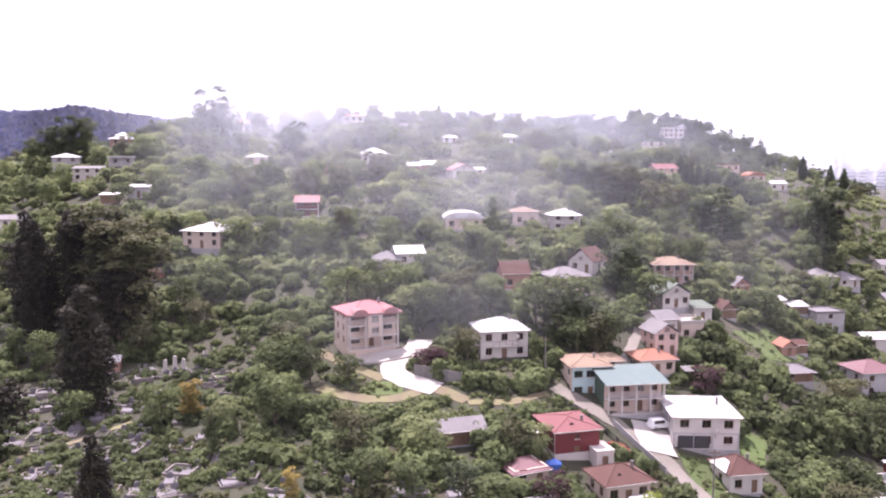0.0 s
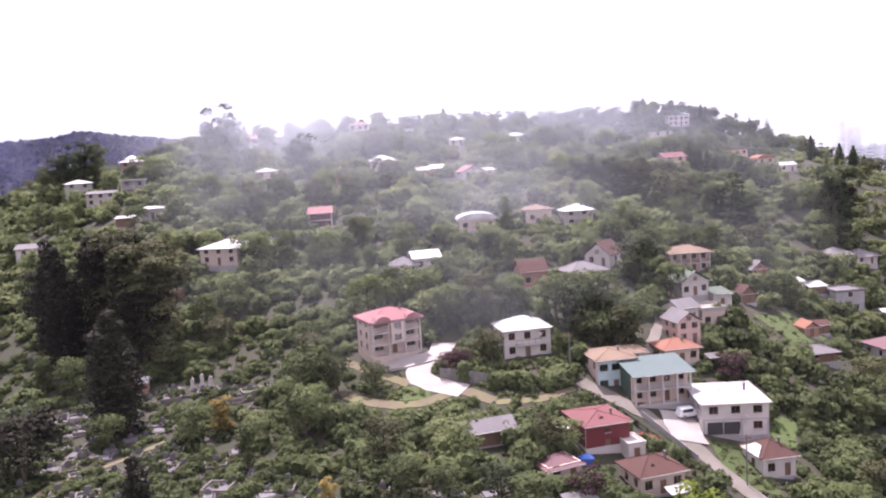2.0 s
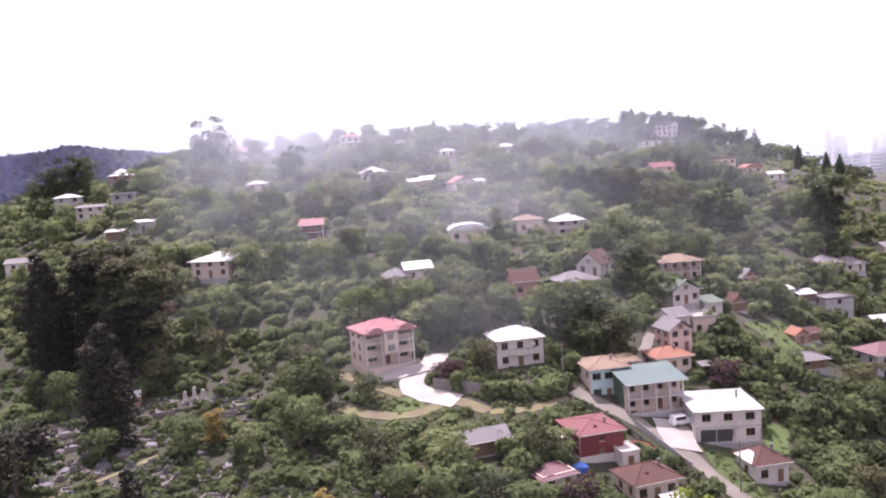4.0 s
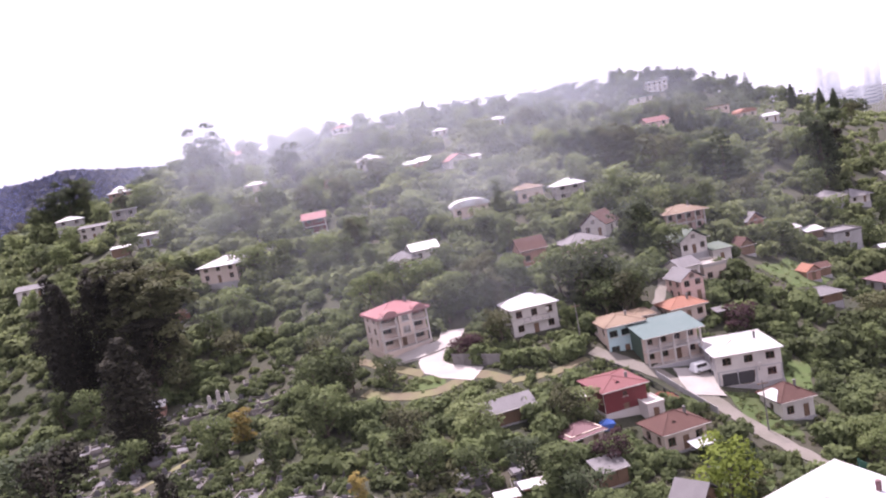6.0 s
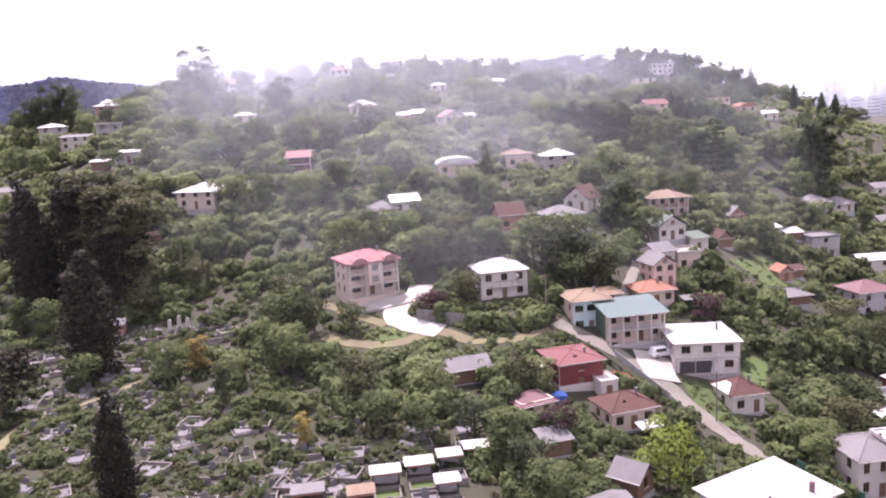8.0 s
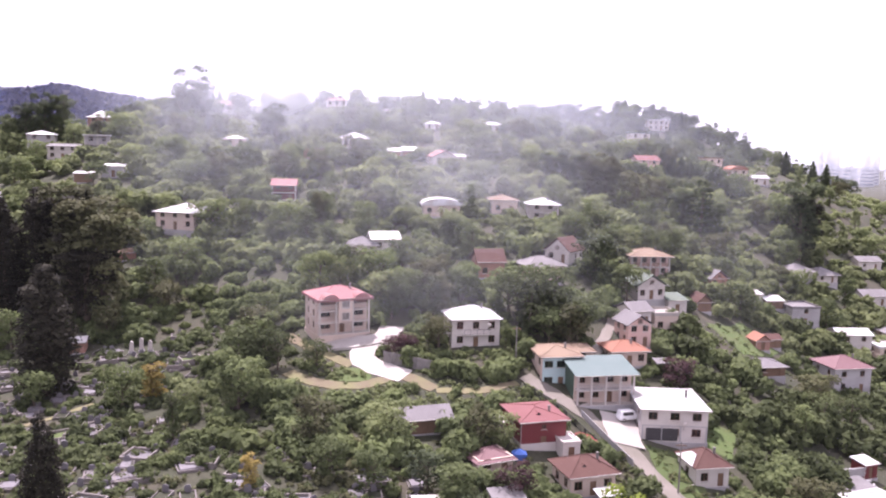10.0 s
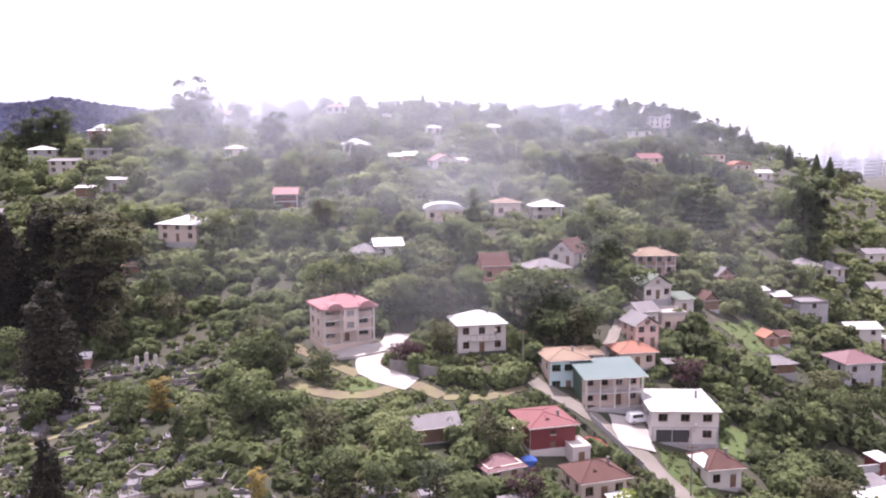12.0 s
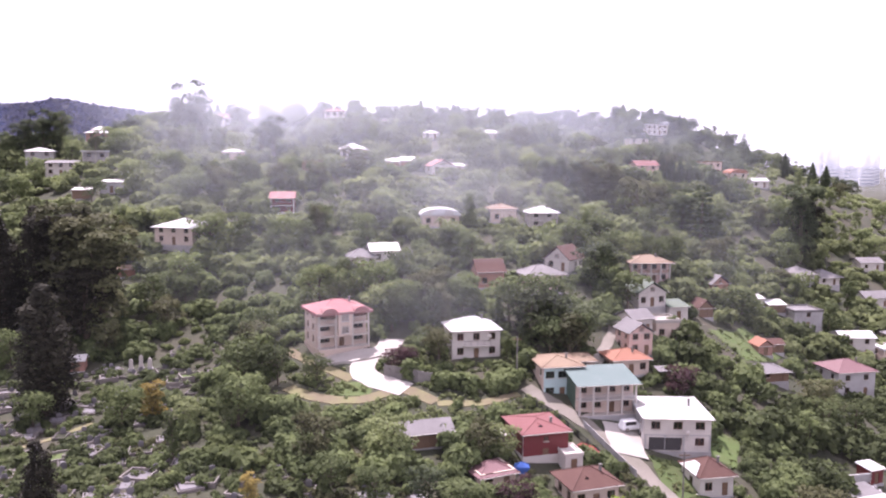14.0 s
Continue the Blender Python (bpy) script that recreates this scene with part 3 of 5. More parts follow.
        for k in range(pipes):
            u = -w / 2 - 0.1 if k == 0 else w / 2 + 0.1
            bm = bmesh.new()
            rod(bm, (u, -0.1, 0), (u, -0.1, h + 0.03), 0.05)
            part("downpipe", bm, TRIM, hs)
    if chimney and roof in ("hip", "gable"):
        u, v = w * rnd.uniform(0.12, 0.25), d * rnd.uniform(0.3, 0.42)
        bm = bmesh.new()
        zc = h + rise * 0.45
        box(bm, u - 0.16, u + 0.16, v - 0.16, v + 0.16, zc, h + rise + 0.4), box(bm, u - 0.22, u + 0.22, v - 0.22, v + 0.22, h + rise + 0.4, h + rise + 0.48)
        part("chimney", bm, STONE_WALL, top)
    return hs


def roof_vent(hs, u, v, z, roof_mat):
    """A little triangular hood on a roof, with a dark plate imitating its shaded opening."""
    bm = bmesh.new()
    hull(bm, [(u - 0.6, v, z), (u + 0.6, v, z), (u, v, z + 0.55), (u, v + 1.5, z + 0.5), (u - 0.3, v + 1.2, z + 0.1), (u + 0.3, v + 1.2, z + 0.1)])
    hood = part("roof_vent", bm, roof_mat, hs)
    bm = bmesh.new()
    hull(bm, [(u - 0.42, yy, z + 0.05) for yy in (v - 0.03, v - 0.01)] + [(u + 0.42, yy, z + 0.05) for yy in (v - 0.03, v - 0.01)] + [(u, yy, z + 0.42) for yy in (v - 0.03, v - 0.01)])
    part("vent_opening", bm, DARK_INSIDE, hood)


# three-storey house with red scalloped eaves
red = house("unfinished three-storey house with a faded red hipped roof and open balconies", -13.3, 152.1, 26, 10.2, 8.8, 3, "hip", PALE_RED_ROOF, CREAM_WALL, lift=0.9,
            rise=1.9, over=0.5, sh=2.3, loggia=3, wins=3, side_wins=2, win=(2.0, 1.3), base_mat=CREAM_WALL, front_mat=CREAM_WALL)
for u in (-3.15, 3.15):          # arched red hoods over the bays
    bm = bmesh.new()
    hull(bm, [(u + 1.5 * math.cos(math.pi * i / 8), yy, 7.05 + 1.0 * math.sin(math.pi * i / 8)) for i in range(9) for yy in (-1.2, 1.6)])
    part("arched_hood", bm, PALE_RED_ROOF, red)
    bm = bmesh.new()
    box(bm, u - 1.2, u + 1.2, -0.5, -0.4, 6.1, 7.1)
    part("hood_board", bm, BROWN_ROOF, red)
bm = bmesh.new()
box(bm, -5.6, 5.6, -0.58, -0.52, 6.55, 7.05), box(bm, -5.68, -5.62, -0.58, 9.3, 6.55, 7.05), box(bm, 5.62, 5.68, -0.58, 9.3, 6.55, 7.05)
part("fascia", bm, PALE_RED_ROOF, red, "broad red fascia board")
bm = bmesh.new()
box(bm, -1.35, 1.35, -0.5, 1.5, 2.35, 6.9)
bay = part("bay", bm, CREAM_WALL, red, "plastered stair bay")
for s in range(2):
    window(red, pose(0, -0.58, 2.9 + 2.3 * s), 1.6, 1.4, TRIM)

white = house("two-storey white house with a bright hipped zinc roof", 11.7, 148.9, 11, 9.2, 7.8, 2, "hip", ZINC_ROOF, WHITE_WALL, 2.0, 0.45, 2.7, 3, lift=-0.8, clear=9)
bm = bmesh.new()
box(bm, -2.6, 2.6, -1.1, -0.02, 2.6, 2.76)
ledge = part("balcony", bm, TRIM, white, "narrow front balcony slab")
for u in (-2.5, -1.25, 0.0, 1.25, 2.5):
    bm = bmesh.new()
    rod(bm, (u, -1.05, 2.76), (u, -1.05, 3.7), 0.03)
    part("baluster", bm, IRON, ledge)
bm = bmesh.new()
box(bm, -2.55, 2.55, -1.08, -1.02, 3.7, 3.76)
part("handrail", bm, IRON, ledge)
bm = bmesh.new()
box(bm, -4.35, 4.35, -0.05, -0.01, 2.52, 2.64)
part("string_course", bm, TRIM, white)
teal = house("two-storey house with a teal sheet roof and long balconies", 33.3, 133.6, 9, 10.3, 7.2, 2, "shed", TEAL_ROOF, GREY_WALL, 1.3, 0.6, 2.65, 4, 0, loggia=4, side_mat=GREEN_WALL, chimney=False, front_mat=CREAM_WALL, lift=0.2)
big = house("large two-storey grey block house with a white zinc roof", 43.3, 127.1, -3, 10.7, 11.4, 2, "hip", ZINC_ROOF, GREY_WALL, 1.7, 0.45, 2.7, 3, 2, front_mat=WHITE_WALL, win=(1.5, 1.3), door=False)
bm = bmesh.new()
box(bm, -5.35, 5.35, -0.06, -0.01, 2.62, 2.8)
part("string_course", bm, GREY_WALL, big, "grey concrete floor band")
for u in (-5.2, -2.05, 1.0, 5.2):
    bm = bmesh.new()
    box(bm, u - 0.14, u + 0.14, -0.05, -0.01, 0, 2.62)
    part("pilaster", bm, GREY_WALL, big)
# solid dark boxes on the front imitate the shade in two garage bays
for u in (-3.4, -0.7):
    bm = bmesh.new()
    box(bm, u - 1.2, u + 1.2, -0.27, -0.01, 0.3, 2.3)
    part("garage_opening", bm, DARK_INSIDE, big, "dark box imitating the shade of an open garage bay")
house("cream and turquoise house with a rusty tan roof", 26.4, 139.3, 9, 6.8, 7.8, 2, "hip", RUST_ROOF, TURQ_WALL, 1.3, 0.7, 2.9, 3, 2, win=(1.6, 1.2), side_mat=CREAM_WALL, frame_mat=GREEN_WALL, lift=-1.6)
house("small annex with a tan sheet roof", 31.2, 144.5, 6, 4.0, 5.0, 2, "hip", RUST_ROOF, CREAM_WALL, 0.9, 0.5, 2.5, 1, 1, chimney=False, lift=-1.6)
redh = house("house clad in deep red sheets under a red metal roof", 20.6, 118.5, 14.5, 7.3, 8.2, 2, "hip", RED_ROOF, RED_WALL, 1.1, 0.5, 2.25, 1, 1, win=(0.8, 0.8), base_mat=WHITE_WALL, clear=7, lift=-0.3)
bm = bmesh.new()
box(bm, -3.71, 3.71, -0.05, 8.26, 0.0, 1.1)
part("ground_storey", bm, WHITE_WALL, redh, "whitewashed ground storey")
brownh = house("low house with a brown tiled roof and cream walls", 26.2, 108.0, 17, 6.9, 6.0, 1, "hip", BROWN_ROOF, CREAM_WALL, 1.9, 0.6, 3.0, 3, 2, clear=6, lift=0.2)
peeling = house("small brick-roofed house with peeling white walls", 46.6, 117.8, 10, 5.4, 6.0, 1, "hip", BROWN_ROOF, WHITE_WALL, 2.0, 0.5, 3.1, 2, 1)
bm = bmesh.new()
hull(bm, [(u, v, z) for u, v, z in ((-3.3, 0.4, 3.22), (-3.3, 5.6, 3.22), (-1.7, 2.2, 4.3), (-1.7, 3.8, 4.3))] + [(u, v, z + 0.1) for u, v, z in ((-3.3, 0.4, 3.22), (-3.3, 5.6, 3.22), (-1.7, 2.2, 4.3), (-1.7, 3.8, 4.3))])
part("roof_sheet", bm, ZINC_ROOF, peeling, "pale patched sheet on one roof slope")
stair = bmesh.new()
for k in range(9):
    box(stair, -3.9, -2.9, -2.4 + 0.3 * k, -2.1 + 0.3 * k, -2.2, -1.7 + 0.28 * k)
part("stair", stair, WHITE_WALL, peeling, "worn white outside stair")
house("long low shed with a grey slate roof", 2.6, 118.6, 17, 8.0, 4.8, 1, "gable", GREY_ROOF, WOOD, 1.3, 0.5, 2.2, 3, 1, chimney=False, win=(0.9, 0.8), clear=7)
house("low outhouse with a mauve tiled roof", 12.8, 111.0, 24, 5.6, 5.0, 1, "hip", PURPLE_ROOF, CREAM_WALL, 1.3, 0.5, 1.8, 2, 1, chimney=False, lift=-0.7)
roof_vent(brownh, -1.0, 1.0, 3.75, BROWN_ROOF), roof_vent(redh, -0.4, 1.3, 4.95, RED_ROOF)
near = house("pink two-storey house with a broad white sheet roof", 36.9, 79.4, 29, 12.8, 8.0, 2, "shed", ZINC_ROOF, PINK_WALL, 0.8, 0.6, 2.8, 4, 2, side_mat=BLUE_GREY_WALL, clear=9, lift=0.7)
bm = bmesh.new()
box(bm, -3.2, 2.2, -1.5, -0.02, 2.72, 2.9), box(bm, -3.2, 2.2, -1.5, -1.4, 2.9, 3.8), box(bm, -3.2, -3.1, -1.4, -0.02, 2.9, 3.8), box(bm, 2.1, 2.2, -1.4, -0.02, 2.9, 3.8)
roof_vent(near, -1.5, 2.5, 6.0, ZINC_ROOF)
bal = part("balcony", bm, PINK_WALL, near, "pink parapet balcony")
for u in (-3.0, 2.0):
    bm = bmesh.new()
    rod(bm, (u, -1.35, -2.0), (u, -1.35, 2.72), 0.13)
    part("balcony_post", bm, PINK_WALL, near)
house("two-storey white house with a grey hipped roof by the lane", 56.5, 97.5, 6, 7.0, 8.0, 2, "hip", GREY_ROOF, WHITE_WALL, 1.8, 0.4, 2.7, 3, 2, win=(0.9, 1.5))
bm = bmesh.new()
box(bm, 3.6, 4.05, 0.9, 1.35, 5.6, 7.1)
part("chimney", bm, PURPLE_ROOF, near, "dark brick chimney")
bm = bmesh.new()
rod(bm, (5.4, -0.4, 1.0), (5.4, -0.4, 8.6), 0.05)
part("mast", bm, BROWN_ROOF, near, "thin rusty mast")
house("whitewashed flat-roofed annex beside the red house", 24.6, 116.6, 14, 2.8, 4.0, 1, "flat", TRIM, WHITE_WALL, 0.2, 0.1, 2.6, 1, 0, chimney=False, sink=1.5)
house("deep red and brick house beside the white one", 61.5, 95.0, 6, 6.0, 8.0, 3, "flat", ZINC_ROOF, BRICK_WALL, 0.3, 0.3, 2.6, 3, 2)
house("open barn with a weathered grey board roof", 17.4, 81.4, 28, 6.6, 4.8, 1, "gable", GREY_ROOF, WOOD, 1.0, 0.5, 1.9, 2, 1, chimney=False, lift=0.5)
house("small barn with a steep grey sheet roof", 20.6, 90.4, -42, 3.6, 4.0, 1, "gable", GREY_ROOF, WOOD, 1.7, 0.5, 2.3, 1, 1, chimney=False)
house("small shed with a pale board roof", 13.8, 99.0, 15, 4.0, 3.0, 1, "shed", GREY_ROOF, WOOD, 0.7, 0.3, 2.2, 1, 0, chimney=False)

# the slope behind
house("cream two-storey house with a white hipped roof on the slope", -63.0, 207.5, -16, 11.0, 10.4, 2, "hip", ZINC_ROOF, CREAM_WALL, 2.1, 0.7, 2.2, 3, 3, clear=8)
house("house with a grey and white gabled roof among trees", -13.2, 192.5, 14, 6.4, 6.0, 1, "hip", GREY_ROOF, WHITE_WALL, 2.0, 0.6, 2.6, 3, 2)
house("wing with a bright zinc roof among trees", -8.0, 194.5, 14, 6.4, 6.0, 1, "gable", ZINC_ROOF, WHITE_WALL, 1.6, 0.6, 3.0, 2, 1, chimney=False)
house("house with a wide white arched roof", 5.7, 217.0, 4, 10.0, 8.0, 1, "arch", ZINC_ROOF, CREAM_WALL, 1.8, 0.5, 2.9, 3, 1, chimney=False)
house("cream house with a terracotta roof", 23.0, 221.0, 6, 7.2, 7.0, 1, "hip", RUST_ROOF, CREAM_WALL, 1.4, 0.6, 3.6, 2, 2)
house("white house on posts with a pale hipped roof", 33.9, 218.6, 8, 7.6, 6.6, 2, "hip", ZINC_ROOF, WHITE_WALL, 1.8, 0.6, 2.1, 2, 2, loggia=2)
rg = house("house with a steep red gable and white eaves", 33.0, 190.0, -38, 6.4, 7.0, 1, "front_gable", BROWN_ROOF, WHITE_WALL, 3.0, 0.5, 2.8, 2, 1, chimney=False)
house("cream house with a wide grey hipped roof", 28.8, 177.0, 20, 8.4, 7.0, 1, "hip", GREY_ROOF, CREAM_WALL, 2.0, 0.8, 3.8, 3, 2, loggia=2, rails=False)
house("house under a brick red gabled roof", 16.6, 178.4, 12, 6.0, 6.0, 1, "gable", BROWN_ROOF, BRICK_WALL, 2.6, 0.5, 3.4, 2, 1, chimney=False)
house("two-storey house with a tan hipped roof and wooden balconies", 57.0, 195.0, 2, 9.6, 8.0, 2, "hip", RUST_ROOF, PINK_WALL, 1.7, 0.8, 2.6, 4, 2, loggia=4, rails=WOOD)
gh = house("white house with a dull green gabled roof", 53.0, 179.0, 16, 6.8, 8.0, 1, "front_gable", GREEN_ROOF, WHITE_WALL, 2.4, 0.6, 3.2, 3, 1, chimney=False, lift=0.6)
house("low white wing with a green roof", 59.0, 178.6, 10, 4.4, 5.0, 1, "shed", GREEN_ROOF, WHITE_WALL, 0.8, 0.4, 3.0, 1, 1, chimney=False, lift=0.4)
house("pale flat-roofed concrete block house", 53.6, 168.6, 8, 5.2, 6.0, 1, "flat", CONCRETE, CREAM_WALL, 0.5, 0.2, 3.6, 2, 1, chimney=False, lift=-0.6)
house("small house with a grey gabled roof", 47.6, 166.0, 20, 4.6, 6.0, 1, "gable", GREY_ROOF, WHITE_WALL, 1.5, 0.5, 3.2, 2, 1, chimney=False)
house("pink house with a grey gabled roof", 44.8, 156.8, 14, 5.0, 6.0, 2, "front_gable", GREY_ROOF, PINK_WALL, 1.9, 0.5, 2.3, 2, 2, chimney=False)
house("low house with a bright orange tiled roof", 41.2, 149.6, 10, 7.0, 6.0, 1, "hip", ORANGE_ROOF, CREAM_WALL, 1.6, 0.6, 2.9, 3, 1, lift=-0.4)
# the valley
house("small house with a grey pyramid roof", 125.5, 260.0, 14, 8.0, 8.0, 1, "hip", GREY_ROOF, WHITE_WALL, 2.4, 0.9, 2.2, 2, 2, chimney=False)
house("small house with a grey pyramid roof", 137.0, 266.0, 14, 8.2, 8.0, 1, "hip", GREY_ROOF, WHITE_WALL, 2.4, 0.9, 2.5, 2, 2, chimney=False)
house("bare grey block house with a flat roof", 107.6, 218.2, 6, 8.2, 8.0, 2, "flat", GREY_ROOF, GREY_WALL, 0.4, 0.2, 2.4, 1, 1, chimney=False)
house("low shed with a white sheet roof", 100.5, 222.0, 6, 5.0, 4.0, 1, "shed", ZINC_ROOF, WOOD, 0.9, 0.3, 2.2, 1, 1, chimney=False)
house("two-storey grey house with a mauve red roof", 101.5, 180.5, 10, 9.5, 8.5, 2, "hip", PURPLE_ROOF, GREY_WALL, 2.2, 0.5, 2.9, 2, 2)
house("white two-storey house with a white roof", 119.0, 212.5, 0, 9.0, 7.0, 2, "gable", ZINC_ROOF, WHITE_WALL, 1.2, 0.4, 2.6, 2, 2, chimney=False)
house("low shed with a grey sheet roof", 76.4, 167.4, 10, 6.8, 6.0, 1, "hip", GREY_ROOF, WOOD, 1.3, 0.6, 2.0, 2, 1, chimney=False)
house("tiny hut with an orange gabled roof", 80.6, 182.0, 8, 3.4, 4.0, 1, "front_gable", ORANGE_ROOF, BRICK_WALL, 1.4, 0.4, 2.2, 1, 0, chimney=False)
house("tiny wooden hut with a brown roof", 85.4, 187.5, 8, 4.0, 3.5, 1, "gable", BROWN_ROOF, WOOD, 1.0, 0.3, 2.0, 1, 0, chimney=False)
house("small house with a white clipped gable", 80.0, 211.0, 20, 5.4, 6.5, 1, "front_gable", GREY_ROOF, BRICK_WALL, 2.2, 0.5, 2.6, 2, 1, chimney=False)
house("wooden hut with a steep gabled roof", 68.6, 188.6, 10, 3.6, 4.5, 1, "front_gable", BROWN_ROOF, WOOD, 1.9, 0.4, 2.2, 1, 0, chimney=False)
house("low grey house with a slate roof in the valley", 152.0, 262.0, 6, 9.0, 7.0, 1, "gable", GREY_ROOF, WHITE_WALL, 1.8, 0.5, 3.0, 2, 1, chimney=False)
house("pale house at the foot of the far slope", 168.0, 296.0, 6, 9.0, 7.0, 1, "gable", GREY_ROOF, WHITE_WALL, 1.5, 0.5, 3.0, 2, 1, chimney=False)
house("white workshop with a flat roof at the valley edge", 128.5, 211.0, 2, 7.0, 7.0, 2, "flat", ZINC_ROOF, CREAM_WALL, 0.3, 0.2, 2.6, 2, 1, chimney=False)
# upper slope
house("small deep red house with a pale red roof", -39.0, 229.0, 6, 6.6, 6.0, 2, "gable", PALE_RED_ROOF, RED_WALL, 1.7, 0.4, 2.0, 2, 1, chimney=False, base_mat=WHITE_WALL, loggia=1)
house("white two-storey house with a flat hipped roof", -63.0, 272.0, 12, 7.4, 7.0, 2, "hip", ZINC_ROOF, CREAM_WALL, 1.2, 0.4, 2.7, 2, 2, chimney=False)
house("house with a broad white hipped roof on the upper slope", -25.0, 290.6, 6, 9.0, 8.0, 1, "hip", ZINC_ROOF, WHITE_WALL, 2.2, 1.0, 3.4, 3, 2)
house("half-hidden cottage with a white roof", -10.0, 275.0, 4, 4.2, 5.0, 1, "gable", ZINC_ROOF, BRICK_WALL, 1.1, 0.4, 2.0, 1, 1, chimney=False)
house("half-hidden cottage with a white roof and brick walls", -5.0, 275.6, 4, 4.6, 5.0, 1, "gable", ZINC_ROOF, BRICK_WALL, 1.3, 0.4, 2.0, 1, 1, chimney=False)
house("white house with a red and white roof", 7.0, 266.0, 20, 8.0, 7.0, 1, "front_gable", PALE_RED_ROOF, WHITE_WALL, 2.0, 0.4, 2.6, 2, 1, chimney=False)
house("low white outbuilding beside a house", 12.4, 267.5, 10, 4.0, 4.0, 1, "shed", ZINC_ROOF, WHITE_WALL, 0.8, 0.3, 2.2, 1, 1, chimney=False)
house("small tan brick house", -37.0, 273.6, 10, 6.4, 6.0, 1, "flat", RUST_ROOF, BRICK_WALL, 0.3, 0.2, 3.0, 2, 1, chimney=False)
house("tall three-storey house on the ridge", -40.4, 366.0, 6, 9.0, 8.0, 3, "hip", PALE_RED_ROOF, WHITE_WALL, 1.6, 0.5, 2.7, 3, 2, chimney=False)
house("long ridge-top house with a pink roof", -95.0, 372.0, 6, 12.0, 8.0, 2, "gable", PALE_RED_ROOF, WHITE_WALL, 1.8, 0.5, 2.6, 4, 2)
house("white two-storey house on the ridge top", -78.0, 370.0, 6, 8.0, 7.0, 2, "gable", ZINC_ROOF, WHITE_WALL, 1.6, 0.5, 2.6, 3, 2, chimney=False)
house("pale house with a hipped roof above the valley", -137.6, 293.5, 20, 9.2, 8.0, 2, "hip", ZINC_ROOF, GREY_WALL, 1.5, 0.5, 2.4, 2, 2, chimney=False, lift=2.0)
house("long pale house with a shed roof", -121.6, 274.5, 12, 9.6, 6.0, 2, "shed", GREY_ROOF, WHITE_WALL, 0.8, 0.4, 2.2, 3, 1, chimney=False)
house("two-storey house with balconies on the upper slope", -110.6, 276.5, 22, 8.2, 8.0, 2, "flat", ZINC_ROOF, GREY_WALL, 0.2, 0.5, 2.8, 2, 2, loggia=2, chimney=False)
house("brick upper house with a white hipped roof", -133.0, 333.0, 10, 8.6, 7.0, 2, "hip", ZINC_ROOF, BRICK_WALL, 1.5, 0.8, 2.6, 2, 2, chimney=False)
house("small pale tower-like house", -140.0, 352.0, 10, 5.0, 5.0, 2, "hip", ZINC_ROOF, WHITE_WALL, 1.6, 0.5, 3.0, 1, 1, chimney=False)
house("dark low shelter with a white sheet roof", -101.5, 243.0, 8, 5.0, 4.0, 1, "shed", ZINC_ROOF, WOOD, 0.5, 0.4, 2.6, 1, 0, chimney=False)
house("dark low shelter with a bright roof", -93.0, 244.5, 8, 6.4, 5.0, 1, "shed", ZINC_ROOF, GREY_WALL, 0.6, 0.4, 3.2, 1, 1, chimney=False)
house("low house with a pale roof behind cypresses", -131.0, 243.0, 10, 9.0, 6.0, 1, "gable", GREY_ROOF, WHITE_WALL, 1.2, 0.5, 2.8, 2, 1, chimney=False)
house("low orange-walled hut among the trees", -72.0, 196.5, 20, 5.5, 4.0, 1, "shed", RUST_ROOF, ORANGE_ROOF, 0.4, 0.3, 1.8, 1, 0, chimney=False)
house("red-roofed house on the far slope", 88.0, 316.0, 10, 9.0, 8.0, 2, "gable", RED_ROOF, PINK_WALL, 1.9, 0.5, 2.3, 2, 1, chimney=False)
house("peach house with a rounded orange roof", 136.6, 348.6, 8, 7.6, 7.0, 2, "arch", ORANGE_ROOF, CREAM_WALL, 1.8, 0.3, 2.5, 2, 2, chimney=False)
house("white house on the far slope", 148.6, 354.6, 8, 8.0, 6.0, 1, "gable", ZINC_ROOF, WHITE_WALL, 1.2, 0.4, 2.8, 2, 1, chimney=False)
house("cream block of flats on the far slope", 129.0, 362.0, 8, 10.0, 7.0, 2, "flat", RUST_ROOF, CREAM_WALL, 0.3, 0.2, 2.8, 3, 2, chimney=False)
house("tall white house with a flat turquoise roof", 98.5, 372.0, 4, 9.0, 7.0, 3, "flat", TEAL_ROOF, WHITE_WALL, 0.3, 0.3, 2.7, 2, 2, chimney=False, lift=3.0)
house("pale house half hidden on the far slope", 80.0, 366.0, 4, 9.0, 7.0, 1, "gable", ZINC_ROOF, WHITE_WALL, 1.3, 0.4, 3.0, 2, 1, chimney=False)
house("pale cottage on the upper slope", 27.0, 330.0, 4, 8.0, 6.0, 1, "hip", ZINC_ROOF, WHITE_WALL, 1.4, 0.5, 2.8, 2, 1, chimney=False)
house("pale cottage near the ridge", -16.0, 372.0, 4, 8.0, 6.0, 1, "flat", ZINC_ROOF, WHITE_WALL, 0.3, 0.3, 3.4, 2, 1, chimney=False)
house("small pale cottage in the woods", 3.0, 322.0, 4, 6.0, 5.0, 1, "hip", ZINC_ROOF, WHITE_WALL, 1.2, 0.4, 2.4, 2, 1, chimney=False)
house("ridge-top house with a brown roof", 70.0, 470.0, 4, 12.0, 8.0, 2, "hip", BROWN_ROOF, WHITE_WALL, 1.8, 0.5, 2.8, 4, 2, chimney=False, sink=7)
house("white flat-roofed villa on the summit", 132.0, 462.0, 4, 12.0, 8.0, 2, "flat", ZINC_ROOF, WHITE_WALL, 0.3, 0.4, 2.8, 4, 2, chimney=False, sink=7)
